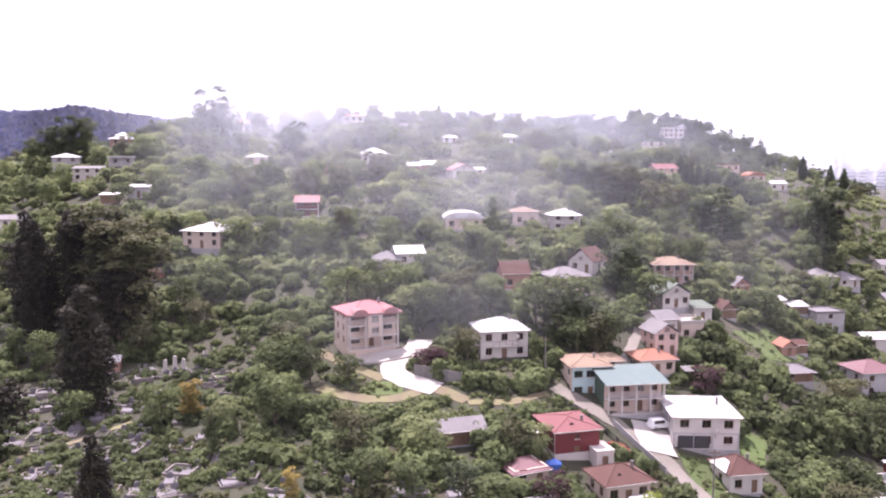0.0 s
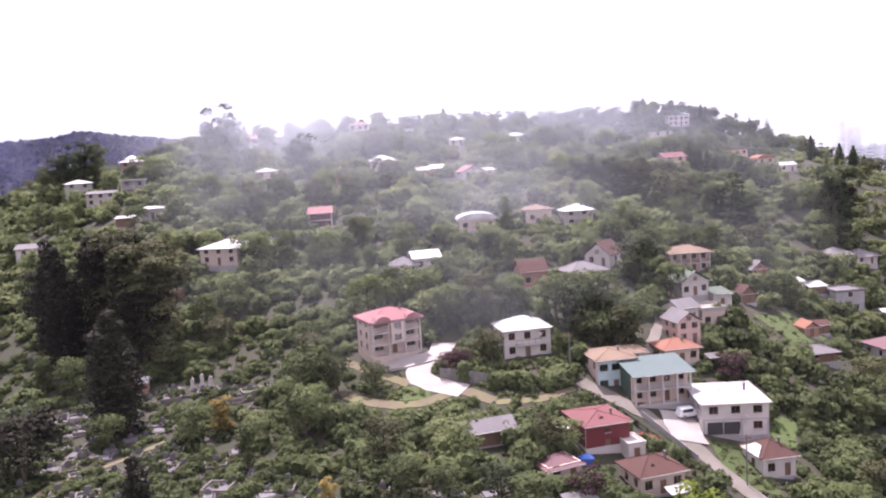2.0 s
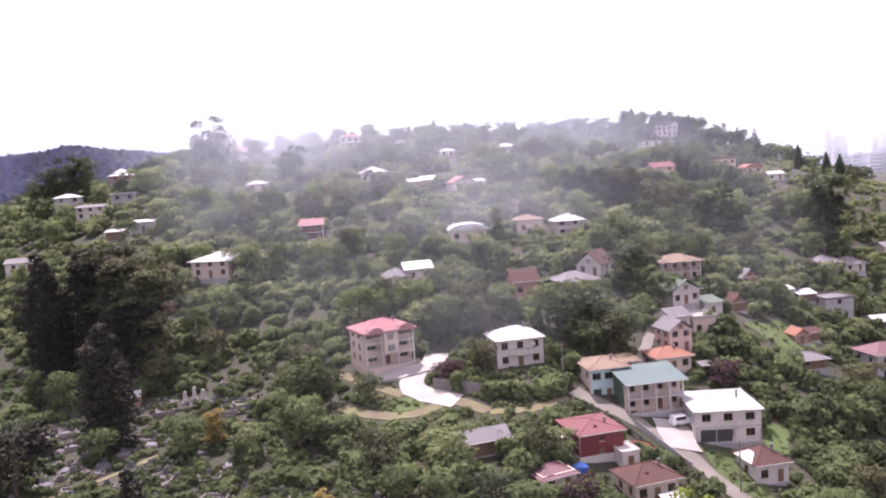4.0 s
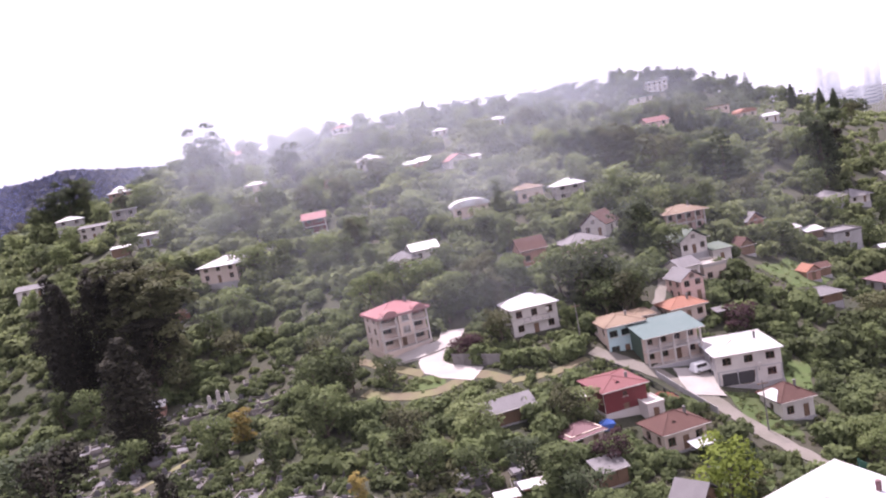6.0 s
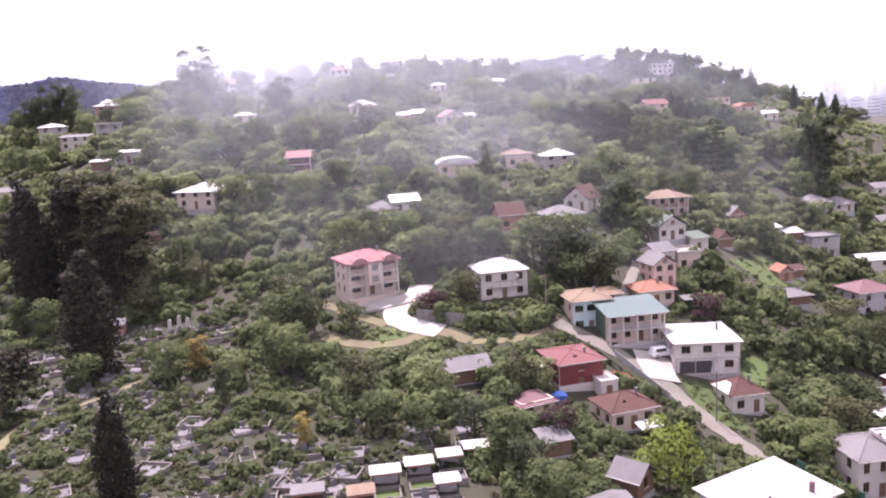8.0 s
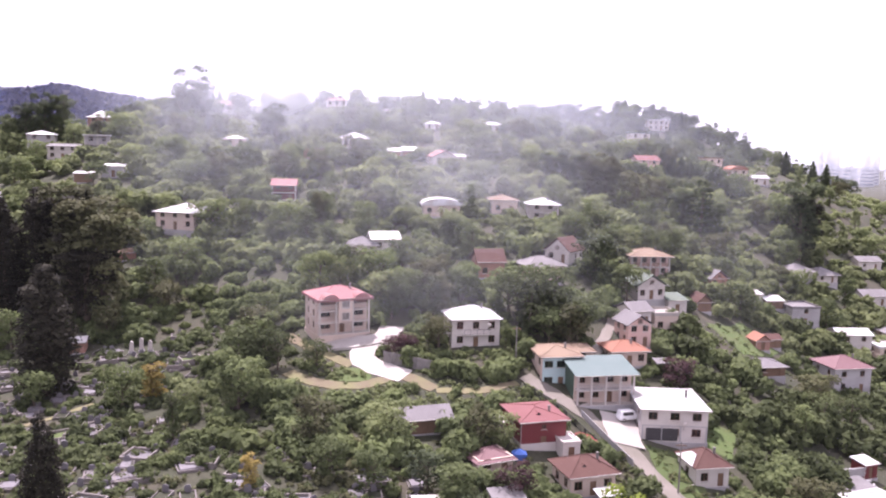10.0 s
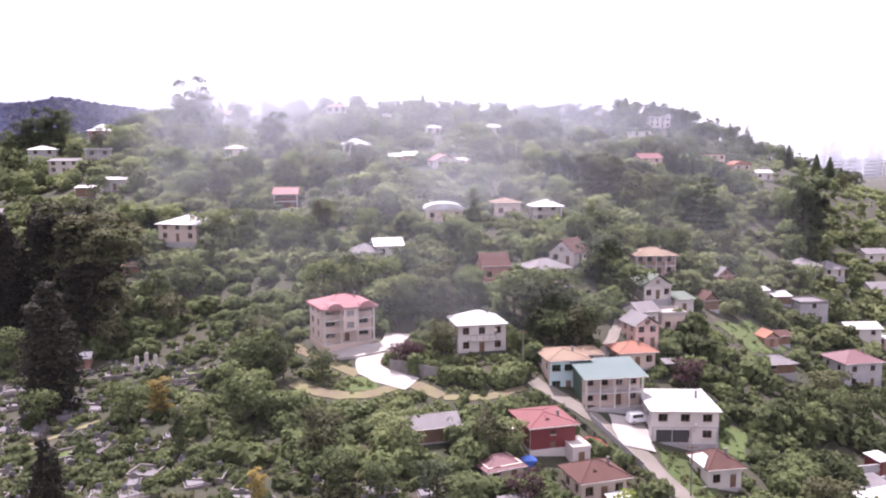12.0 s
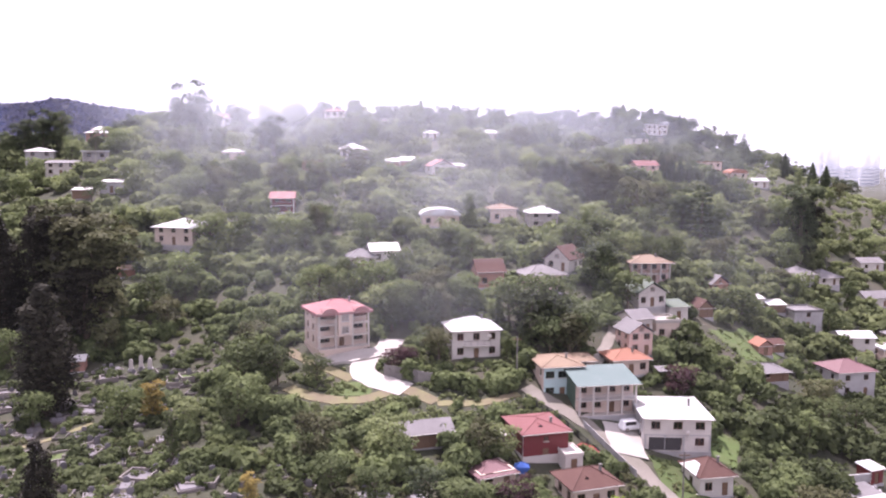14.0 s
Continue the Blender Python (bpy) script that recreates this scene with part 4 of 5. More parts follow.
house("tiny block hut with a white sheet roof", 82.5, 137.5, 20, 3.0, 3.0, 1, "shed", ZINC_ROOF, RED_WALL, 0.4, 0.3, 2.6, 1, 0, chimney=False)
house("low grey shed roofed with old sheets", 75.0, 126.5, 14, 5.5, 4.0, 1, "shed", GREY_ROOF, GREY_WALL, 0.5, 0.3, 2.0, 1, 0, chimney=False)
house("small white-roofed lean-to by the grey block house", 93.5, 219.0, 6, 4.0, 3.5, 1, "shed", ZINC_ROOF, WHITE_WALL, 0.6, 0.3, 2.0, 1, 0, chimney=False)
house("cream cottage with a slate roof in the valley", 143.0, 232.0, 4, 8.0, 7.0, 1, "hip", GREY_ROOF, CREAM_WALL, 1.8, 0.5, 2.8, 2, 1, chimney=False)


house("house with a broad bright zinc roof beside a building site", 77.0, 118.5, 20, 9.0, 9.0, 1, "hip", ZINC_ROOF, WHITE_WALL, 2.0, 0.6, 3.0, 3, 2, chimney=False)
PLOTS += [(77.0, 129.5, 12, 9, 7, 1.2, 9.0), (-53.3, 154.0, 0, 6, 2, 2.6, 5.0), (-66.4, 156.5, 0, 4, 3, 3.2, 5.0), (-3.5, 82.0, 8, 14, 9, 2.0, 5.0), (-24, 81.0, 8, 24, 3, 1.6, 5.0)]


# ---- plants ----
def leaf_cloud(rnd, lobes, count, size, droop=0.0):
    """Corner points of many small bent leaf clumps on the skins of lobes (x, y, z, rx, rz)."""
    areas = np.array([rx * rz for *_, rx, rz in lobes])
    pick = rnd.choice(len(lobes), count, p=areas / areas.sum())
    lob = np.array(lobes)[pick]
    v = rnd.normal(size=(count, 3))
    v /= np.linalg.norm(v, axis=1, keepdims=True)
    v[:, 2] = np.where(v[:, 2] < -0.35, -v[:, 2], v[:, 2])
    r = (rnd.uniform(0.62, 1.1, (count, 1)))
    c = lob[:, :3] + v * r * lob[:, [3, 3, 4]]
    nrm = v + rnd.normal(scale=0.55, size=(count, 3)) + (0, 0, 0.35 - droop)
    nrm /= np.linalg.norm(nrm, axis=1, keepdims=True)
    a = np.cross(nrm, rnd.normal(size=(count, 3)))
    a /= np.linalg.norm(a, axis=1, keepdims=True) + 1e-9
    b = np.cross(nrm, a)
    s = size * rnd.uniform(0.55, 1.35, (count, 1))
    bend = nrm * s * 0.2
    q = np.stack([c + a * s - bend, c - a * s * 0.55 + b * s * 0.78 + bend, c - a * s * 0.55 - b * s * 0.78 + bend * 0.4], 1)
    out = v + (0, 0, 0.25)
    out /= np.linalg.norm(out, axis=1, keepdims=True)
    return q.astype(np.float32), out.astype(np.float32)


def leaves_mesh(name, cloud, material):
    """A mesh of loose three-cornered leaf clumps; each keeps the way in which its bough faces."""
    q, out = cloud
    n = len(q)
    me = bpy.data.meshes.new(name)
    me.vertices.add(3 * n), me.loops.add(3 * n), me.polygons.add(n)
    me.vertices.foreach_set("co", np.ascontiguousarray(q, np.float32).ravel())
    me.loops.foreach_set("vertex_index", np.arange(3 * n, dtype=np.int32))
    me.polygons.foreach_set("loop_start", np.arange(0, 3 * n, 3, dtype=np.int32))
    me.update(calc_edges=True)
    me.attributes.new("bough", "FLOAT_VECTOR", "FACE").data.foreach_set("vector", np.ascontiguousarray(out, np.float32).ravel())
    me.materials.append(material)
    return me


def tree_shape(kind, seed):
    """Lobes, leaf count, leaf size, trunk top and radius for a tree about 1 high; scaled on planting."""
    g = np.random.default_rng(seed)
    if kind == "round":
        lobes = [(0, 0, 0.62, 0.30, 0.30), (0.05, 0, 0.3, 0.24, 0.2)]
        for i in range(7):
            a, e = g.uniform(0, 6.28), g.uniform(0.35, 0.85)
            lobes.append((0.26 * math.cos(a), 0.26 * math.sin(a), e, g.uniform(0.13, 0.21), g.uniform(0.11, 0.17)))
        return lobes, 620, 0.042
    if kind == "tall":
        lobes = [(0, 0, 0.5, 0.13, 0.36), (0, 0.03, 0.2, 0.14, 0.16)]
        for i in range(9):
            a, e = g.uniform(0, 6.28), g.uniform(0.2, 0.92)
            lobes.append((0.11 * math.cos(a), 0.11 * math.sin(a), e, g.uniform(0.07, 0.12), g.uniform(0.08, 0.13)))
        return lobes, 760, 0.030
    if kind == "cypress":
        lobes = [(0, 0, 0.08 + 0.1 * i, 0.115 * math.sin(math.pi * (0.28 + 0.68 * i / 9)) + 0.015, 0.09) for i in range(10)]
        return lobes, 950, 0.034
    if kind == "great_cypress":
        lobes = [(g.uniform(-0.02, 0.02), g.uniform(-0.02, 0.02), 0.07 + 0.075 * i, 0.13 * math.sin(math.pi * (0.3 + 0.62 * i / 12)) + 0.01, 0.08) for i in range(13)]
        return lobes, 4200, 0.015
    if kind == "great":
        lobes = [(0, 0, 0.5, 0.12, 0.36), (0, 0.03, 0.2, 0.13, 0.16)]
        for i in range(16):
            a, e = g.uniform(0, 6.28), g.uniform(0.2, 0.94)
            lobes.append((0.13 * math.cos(a), 0.13 * math.sin(a), e, g.uniform(0.05, 0.10), g.uniform(0.05, 0.10)))
        return lobes, 3600, 0.017
    if kind == "open":        # tall, gappy, with separate tufts
        lobes = []
        for i in range(10):
            a, e = g.uniform(0, 6.28), 0.32 + 0.64 * i / 9
            r = 0.22 * (1.15 - 0.6 * e)
            lobes.append((r * math.cos(a), r * math.sin(a), e, g.uniform(0.06, 0.11), g.uniform(0.05, 0.09)))
        lobes += [(0, 0, 0.4, 0.14, 0.16)]
        return lobes, 520, 0.030
    lobes = [(0, 0, 0.2 + 0.09 * i, 0.24 * (1.05 - 0.1 * i), 0.05) for i in range(9)]      # conifer
    return lobes, 560, 0.030


TREES, CLOUDS, WOOD_TREES = {}, {}, {}


def tree_template(kind, material, seed):
    """A tree one metre high, kept far below the ground until it is planted."""
    key = (kind, material.name, seed)
    if key not in TREES:
        g = np.random.default_rng(seed * 7 + 1)
        lobes, count, size = tree_shape(kind, seed)
        cloud = leaf_cloud(g, lobes, int(count * 1.7), size * 0.8)
        CLOUDS[key] = cloud
        crown = leaves_mesh("crown", cloud, material)
        bm = bmesh.new()
        top = 0.8
        rod(bm, (0, 0, -0.06), (0, 0, 0.25), 0.026, 0.02, 7), rod(bm, (0, 0, 0.25), (0.01, 0, top), 0.02, 0.006, 6)
        for lx, ly, lz, rx, rz in lobes[1:7]:
            rod(bm, (0, 0, max(0.15, lz - 0.3)), (lx, ly, lz), 0.012, 0.004, 5)
        TREES[key] = (mesh_of("trunk", bm, BARK), crown)
    return TREES[key]


WORDS = {"round": "broad leafy green tree with an uneven crown", "tall": "tall narrow broadleaf tree with a dense crown", "cypress": "dark dense column-shaped cypress tree",
         "open": "tall gappy eucalyptus-like tree", "great": "very tall dark broadleaf tree with a ragged crown", "great_cypress": "huge dark column-shaped cypress over graves", "conifer": "pointed conifer with tiered branches"}
PLANTED = []


def tree(x, y, high, kind="round", material=None, seed=0, wide=1.0, label="", group="trees on the hillside", sink=0.0):
    material = material or LEAF
    trunk, crown = tree_template(kind, material, seed % 4)
    g = random.Random(int(x * 13 + y * 7 + seed))
    ob = new("cypress" if "cypress" in kind else "tree")
    ob.matrix_basis = pose(x, y, ground_at(x, y) - 0.1 - sink, 0, 0, g.uniform(0, 360)) @ Matrix.Diagonal((high * wide, high * wide, high, 1))
    for name, me in (("trunk", trunk), ("crown", crown)):
        part(name, me, None, ob)
    PLANTED.append((x, y, high * wide * 0.25))
    return tagged(ob, label or WORDS[kind], "tree", group)


def far_tree(x, y, high, kind, material, seed, wide):
    """Notes a tree of the far woods, to be joined with the others of its leaf."""
    WOOD_TREES.setdefault(material.name, []).append((x, y, high, kind, material, seed % 4, wide))


def far_woods():
    """The far trees that nobody could count: one crown of leaves for each kind of leaf, with its trunks as a part."""
    for name, rows in WOOD_TREES.items():
        g = random.Random(len(rows))
        leaves, ways, bm = [], [], bmesh.new()
        for x, y, high, kind, material, seed, wide in rows:
            tree_template(kind, material, seed)
            q, out = CLOUDS[(kind, material.name, seed)]
            a, z = g.uniform(0, 6.28), ground_at(x, y) - 0.1
            turn = np.array(((math.cos(a), -math.sin(a), 0), (math.sin(a), math.cos(a), 0), (0, 0, 1)), np.float32)
            leaves.append((q @ turn.T) * np.float32((high * wide, high * wide, high)) + np.float32((x, y, z)))
            ways.append(out @ turn.T)
            rod(bm, (x, y, z - 0.4), (x, y, z + high * 0.75), high * 0.024, high * 0.006, 5)
        woods = new("woods", leaves_mesh("woods", (np.concatenate(leaves), np.concatenate(ways)), rows[0][4]))
        tagged(woods, "far uneven trees standing in the upper slope's scrub", "woods", kind="stuff")
        tagged(part("trunks", bm, BARK, woods), kind="stuff")


def clear_of(x, y, height):
    """Whether a plant of that height may stand here: off the roads and houses, and low in front of a house."""
    for px, py, turn, w, d, h, clear in PLOTS:
        dx, dy = x - px, y - py
        if abs(dx) > 26 or abs(dy) > 26:
            continue
        c, s = math.cos(radians(turn)), math.sin(radians(turn))
        u, v = dx * c + dy * s, -dx * s + dy * c
        if -w / 2 - 1.0 < u < w / 2 + 1.0 and -1.2 < v < d + 1.0:
            return False
        away = math.hypot(px, py)
        ux, uy = -px / away, -py / away
        front, side = dx * ux + dy * uy, abs(-dx * uy + dy * ux)
        if side < 0.42 * math.hypot(w, d) and 0 < front < 22 and height > (0.6 if clear == 5 else 2.4 / clear) * h + front * 0.25 + max(0.0, 0.8 * (ground_at(px, py) - ground_at(x, y))):
            return False
    for line, width, soft in ROADS:
        if soft and height < 1.3:
            continue
        if min(line[0].x, line[-1].x) - 25 > x or max(line[0].x, line[-1].x) + 25 < x:
            continue
        for q in line[::2]:
            dx, dy = x - q.x, y - q.y
            if abs(dx) < width / 2 + 0.6 and abs(dy) < width / 2 + 0.8:
                return False
            if abs(dx) < width / 2 + 0.4 and -height * 2.4 < dy < 0:
                return False
    return True


# tall dark group over the cemetery
for i, (x, y, high, kind, wide) in enumerate(((-62.8, 136.5, 22, "great_cypress", 1.65), (-88, 172, 27, "great_cypress", 1.15), (-83, 176, 27, "great_cypress", 1.2), (-93, 178, 27, "great_cypress", 1.2),
                                              (-79, 178, 27, "great", 1.5), (-73, 174, 29, "great", 1.6), (-67, 172, 26, "great", 1.5), (-70, 170, 20, "great", 1.6), (-99, 186, 19, "great", 1.2))):
    tree(x, y, high, kind, LEAF_BLACK if kind == "great_cypress" else LEAF_OLIVE if i in (5, 6) else LEAF_BLACK, i, wide, group="dark trees over the cemetery")
tree(-37.3, 82.1, 14, "great_cypress", LEAF_BLACK, 3, 1.2, group="dark trees over the cemetery")
tree(-67, 113, 12, "round", LEAF_BLACK, 2, 1.15, group="dark trees over the cemetery")
tree(-73, 118, 12, "round", LEAF_DARK, 1, 1.2, group="dark trees over the cemetery")
# dark trees on the right-hand slope
for i, (x, y, high, kind, m, wide) in enumerate(((133, 280, 29, "great", LEAF_DARK, 1.25), (137, 284, 22, "great", LEAF_BLACK, 1.3), (86, 246, 21, "conifer", LEAF_DARK, 1.5), (82, 252, 16, "great", LEAF_DARK, 1.7), (91, 250, 15, "great", LEAF_DARK, 1.7), (66, 246, 15, "round", LEAF_OLIVE, 1.3),
                                                 (57, 250, 15, "great", LEAF_OLIVE, 1.9), (52, 252, 14, "great", LEAF_OLIVE, 1.9), (45, 250, 12.5, "great", LEAF_DARK, 2.0), (40, 250, 12, "great", LEAF_DARK, 2.0), (41, 184, 12, "round", LEAF_DARK, 1.1),
                                                 (23, 157, 12, "round", LEAF_DEEP, 1.3), (28, 160, 13, "round", LEAF, 1.25), (19, 162, 11, "round", LEAF, 1.2), (32, 155, 10, "round", LEAF_DEEP, 1.2), (26, 152, 8, "round", LEAF, 1.2),
                                                 (-3, 164, 9, "round", LEAF, 1.2), (3, 168, 10, "round", LEAF_OLIVE, 1.2), (-8, 172, 11, "round", LEAF, 1.2), (9, 166, 9, "round", LEAF, 1.2),
                                                 (-28, 199, 11, "tall", LEAF, 1.4), (-27, 138.5, 8, "tall", LEAF_DEEP, 1.3), (-24, 141, 8, "round", LEAF_DEEP, 1.0), (-17, 140.5, 6, "round", LEAF_DEEP, 1.2),
                                                 (-90.8, 318, 25, "open", LEAF_DARK, 1.2), (-86, 314, 20, "tall", LEAF_DARK, 1.4), (-95, 320, 21, "tall", LEAF_DARK, 1.3), (-52, 285, 17, "tall", LEAF_DARK, 1.5), (-57, 288, 15, "tall", LEAF_DARK, 1.4),
                                                 (-148, 304, 19, "great", LEAF_DARK, 1.2), (-153, 300, 17, "great", LEAF_DEEP, 1.2), (-142, 306, 21, "great", LEAF_DARK, 1.2), (-136, 308, 19, "great", LEAF_DEEP, 1.1))):
    tree(x, y, high, kind, m, i, wide, group="tall dark trees")
for x, y, high in ((193, 400, 12), (201, 402, 12.5), (184.5, 412, 12), (95, 322, 11), (99, 322, 10), (103, 323, 9.5), (107, 324, 9), (87, 328, 9)):
    tree(x, y, high, "cypress", LEAF_DARK, int(x) % 4, 1.5, group="far cypresses")
tree(26.8, 93.0, 9.5, "round", LEAF_LIME, 1, 1.15, "bright green fruit tree in a garden")
for i, (x, y, high, kind) in enumerate(((6.6, 96.2, 8.5, "tall"), (9.5, 92.0, 7.0, "round"), (11.5, 87.0, 6.5, "round"), (7.0, 101.5, 6.0, "round"), (3.0, 103.0, 6.5, "round"), (-4.0, 102.0, 6.0, "round"), (-10.0, 104.0, 6.0, "round"))):
    tree(x, y, high, kind, (LEAF, LEAF_DARK, LEAF)[i % 3], i, 1.2 if kind == "round" else 1.8, "dense leafy tree below the gardens", "trees below the gardens")
tree(30.6, 97.5, 6.5, "round", LEAF_DARK, 2, 1.1, "dark fruit tree in a garden")
tree(14.5, 103.0, 6.0, "round", LEAF_PURPLE, 1, 1.2, "small dark plum-leaved garden tree")
tree(-3.5, 143.5, 5.0, "round", LEAF_PURPLE, 2, 1.3, "dark plum-leaved tree by the drive")
tree(-0.8, 144.6, 4.6, "round", LEAF_PURPLE, 3, 1.3, "dark plum-leaved tree by the drive")
tree(50, 146, 6.5, "round", LEAF_PURPLE, 0, 1.3, "small dark plum-leaved garden tree")
tree(-42.5, 130, 7.0, "tall", LEAF_YELLOW, 0, 1.6, "small yellowing tree above the graves")
tree(-19.5, 99, 5.0, "tall", LEAF_YELLOW, 1, 1.4, "browned conifer among the graves")

def cemetery(x, y):
    """Inside the ground of graves."""
    return x < 4 and y < 112 - 0.15 * (x + 40) and y > 60 or (x < -36 and y < 165 + 0.3 * (x + 36) and x > -105)


rng = np.random.default_rng(11)
# skyline wood along the ridge
for i in range(170):
    x = rng.uniform(-150, 215) if i < 110 else rng.uniform(20, 190)
    ys = np.arange(330, 500, 4.0)
    seen = (land(x + 0 * ys, ys) - 50) / ys
    y = ys[int(np.argmax(seen))] + rng.uniform(-26, 8)
    xx = x * y / 400
    high = rng.uniform(8, 13)
    kind = rng.choice(["round", "tall", "tall", "open", "cypress", "round"])
    if clear_of(xx, y, 3):
        far_tree(xx, y, high, kind, LEAF_DARK if i % 3 else LEAF, i, rng.uniform(1.0, 1.5) * (1.25 if kind != "round" else 1))
tree(172, 436, 17, "conifer", LEAF_DARK, 1, 0.9, group="skyline trees"), tree(164, 440, 15, "conifer", LEAF_DARK, 2, 0.9, group="skyline trees")
# single trees over the slope and in the gardens
for i in range(430):
    y = 95 + 290 * rng.random() ** 1.1
    x = rng.uniform(-0.56, 0.58) * y
    high = rng.uniform(4.5, 8.5) + y / 90
    if x < 0 and y < 112 or cemetery(x, y) and i % 5 or not clear_of(x, y, high):
        continue
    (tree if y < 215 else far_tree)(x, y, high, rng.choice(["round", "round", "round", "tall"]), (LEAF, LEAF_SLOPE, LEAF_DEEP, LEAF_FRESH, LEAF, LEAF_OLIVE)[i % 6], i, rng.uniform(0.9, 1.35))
far_woods()


def undergrowth(name, label, seed, count, y0, y1, material, size, leaf, leaves, keep, category="bushes"):
    """Scrub that nobody could count, as one mesh of leaf clumps."""
    g = np.random.default_rng(seed)
    stock = []
    for k in range(6):
        lobes = [(0, 0, 0.35, 0.5, 0.5)] + [(0.45 * math.cos(a), 0.45 * math.sin(a), g.uniform(0.2, 0.6), g.uniform(0.2, 0.36), g.uniform(0.2, 0.42)) for a in g.uniform(0, 6.28, 5)]
        stock.append(leaf_cloud(g, lobes, int(leaves * 1.7), leaf * 0.8))
    out, ways = [], []
    for i in range(count):
        y = y0 + (y1 - y0) * g.random()
        x = g.uniform(-0.72, 0.66) * y
        s = size * (0.5 + 1.3 * g.random() ** 1.7) * (0.8 + 0.4 * noise.noise((x / 17, y / 17, seed)))
        if not keep(x, y, s, g) or not clear_of(x, y, s * 0.85):
            continue
        a = g.uniform(0, 6.28)
        turn = np.array(((math.cos(a), -math.sin(a), 0), (math.sin(a), math.cos(a), 0), (0, 0, 1)), np.float32)
        out.append((stock[i % 6][0] @ turn.T) * np.float32((s, s, s * g.uniform(0.75, 1.15))) + np.float32((x, y, ground_at(x, y) - 0.15 * s)))
        ways.append(stock[i % 6][1] @ turn.T)
    return tagged(new(name, leaves_mesh(name, (np.concatenate(out), np.concatenate(ways)), material)), label, category, kind="stuff")


def drift(x, y, k):
    return noise.noise((x / 22, y / 22, k)) > 0.05


undergrowth("shrubs", "dense mixed green shrubs over the near slope", 1, 1800, 84, 205, LEAF, 3.4, 0.15, 275, lambda x, y, s, g: not cemetery(x, y) and (x < 56 or drift(x, y, 2)))
undergrowth("shrubs", "fresh light green bushes in drifts", 2, 1200, 80, 240, LEAF_FRESH, 2.6, 0.22, 125, lambda x, y, s, g: not cemetery(x, y) and drift(x, y, 3) and x < 48)
undergrowth("shrubs", "dark evergreen scrub", 3, 560, 100, 260, LEAF_DEEP, 3.6, 0.15, 260, lambda x, y, s, g: not cemetery(x, y) and drift(x, y, 9))
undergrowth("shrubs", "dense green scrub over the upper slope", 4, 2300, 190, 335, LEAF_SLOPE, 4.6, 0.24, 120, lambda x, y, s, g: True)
undergrowth("shrubs", "light green scrub over the upper slope", 5, 1300, 200, 345, LEAF_FRESH, 4.0, 0.25, 100, lambda x, y, s, g: drift(x, y, 5))
undergrowth("woods", "far dark woods along the ridge", 6, 1900, 320, 500, LEAF_DARK, 6.6, 0.29, 80, lambda x, y, s, g: (x > -0.40 * y or y < 345) and x < 0.40 * y, "woods")
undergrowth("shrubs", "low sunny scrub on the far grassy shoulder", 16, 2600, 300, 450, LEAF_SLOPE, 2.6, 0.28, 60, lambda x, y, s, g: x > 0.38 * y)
undergrowth("shrubs", "low green bushes between the graves", 7, 1150, 72, 165, LEAF, 1.6, 0.20, 100, lambda x, y, s, g: cemetery(x, y) and x < 2 and (y > 92 or x < -34 or s < 0.85))
undergrowth("shrubs", "dark low bushes between the graves", 8, 1100, 74, 165, LEAF_DEEP, 2.1, 0.2, 130, lambda x, y, s, g: cemetery(x, y) and x < -12 and (y > 92 or x < -38))
undergrowth("shrubs", "tall garden bushes below the sheds", 12, 420, 72, 102, LEAF, 3.0, 0.16, 250, lambda x, y, s, g: 2 < x < 60 and not (24 < x < 36 and 92 < y < 108))
undergrowth("shrubs", "clipped hedge row along the footpath", 13, 900, 131, 141, LEAF_FRESH, 1.5, 0.22, 90, lambda x, y, s, g: 6 < x < 19 and abs(y - (131.5 + 0.42 * (x - 4))) < 0.9)
undergrowth("shrubs", "dense orchard and garden trees in the valley", 15, 900, 104, 215, LEAF_DEEP, 4.2, 0.155, 250, lambda x, y, s, g: 50 < x < 0.66 * y and x > 50 + 0.0 * y)
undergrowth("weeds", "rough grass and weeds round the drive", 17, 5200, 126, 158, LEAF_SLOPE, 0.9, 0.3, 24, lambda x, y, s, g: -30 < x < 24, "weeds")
undergrowth("weeds", "dry and green weeds between the graves and gardens", 14, 3200, 70, 122, LEAF_OLIVE, 0.9, 0.3, 24, lambda x, y, s, g: x < 55, "weeds")
def on_lawn(x, y):
    return any(soft and any(math.hypot(x - q.x, y - q.y) < width / 2 for q in line) for line, width, soft in ROADS)


undergrowth("grass", "rough tufted grass on the small lawns", 18, 16000, 74, 196, LEAF_FRESH, 0.5, 0.42, 14, lambda x, y, s, g: -16 < x < 90 and on_lawn(x, y), "grass")
undergrowth("weeds", "rank weeds and grass between the bushes", 10, 2800, 74, 240, LEAF, 1.4, 0.3, 24, lambda x, y, s, g: True, "weeds")


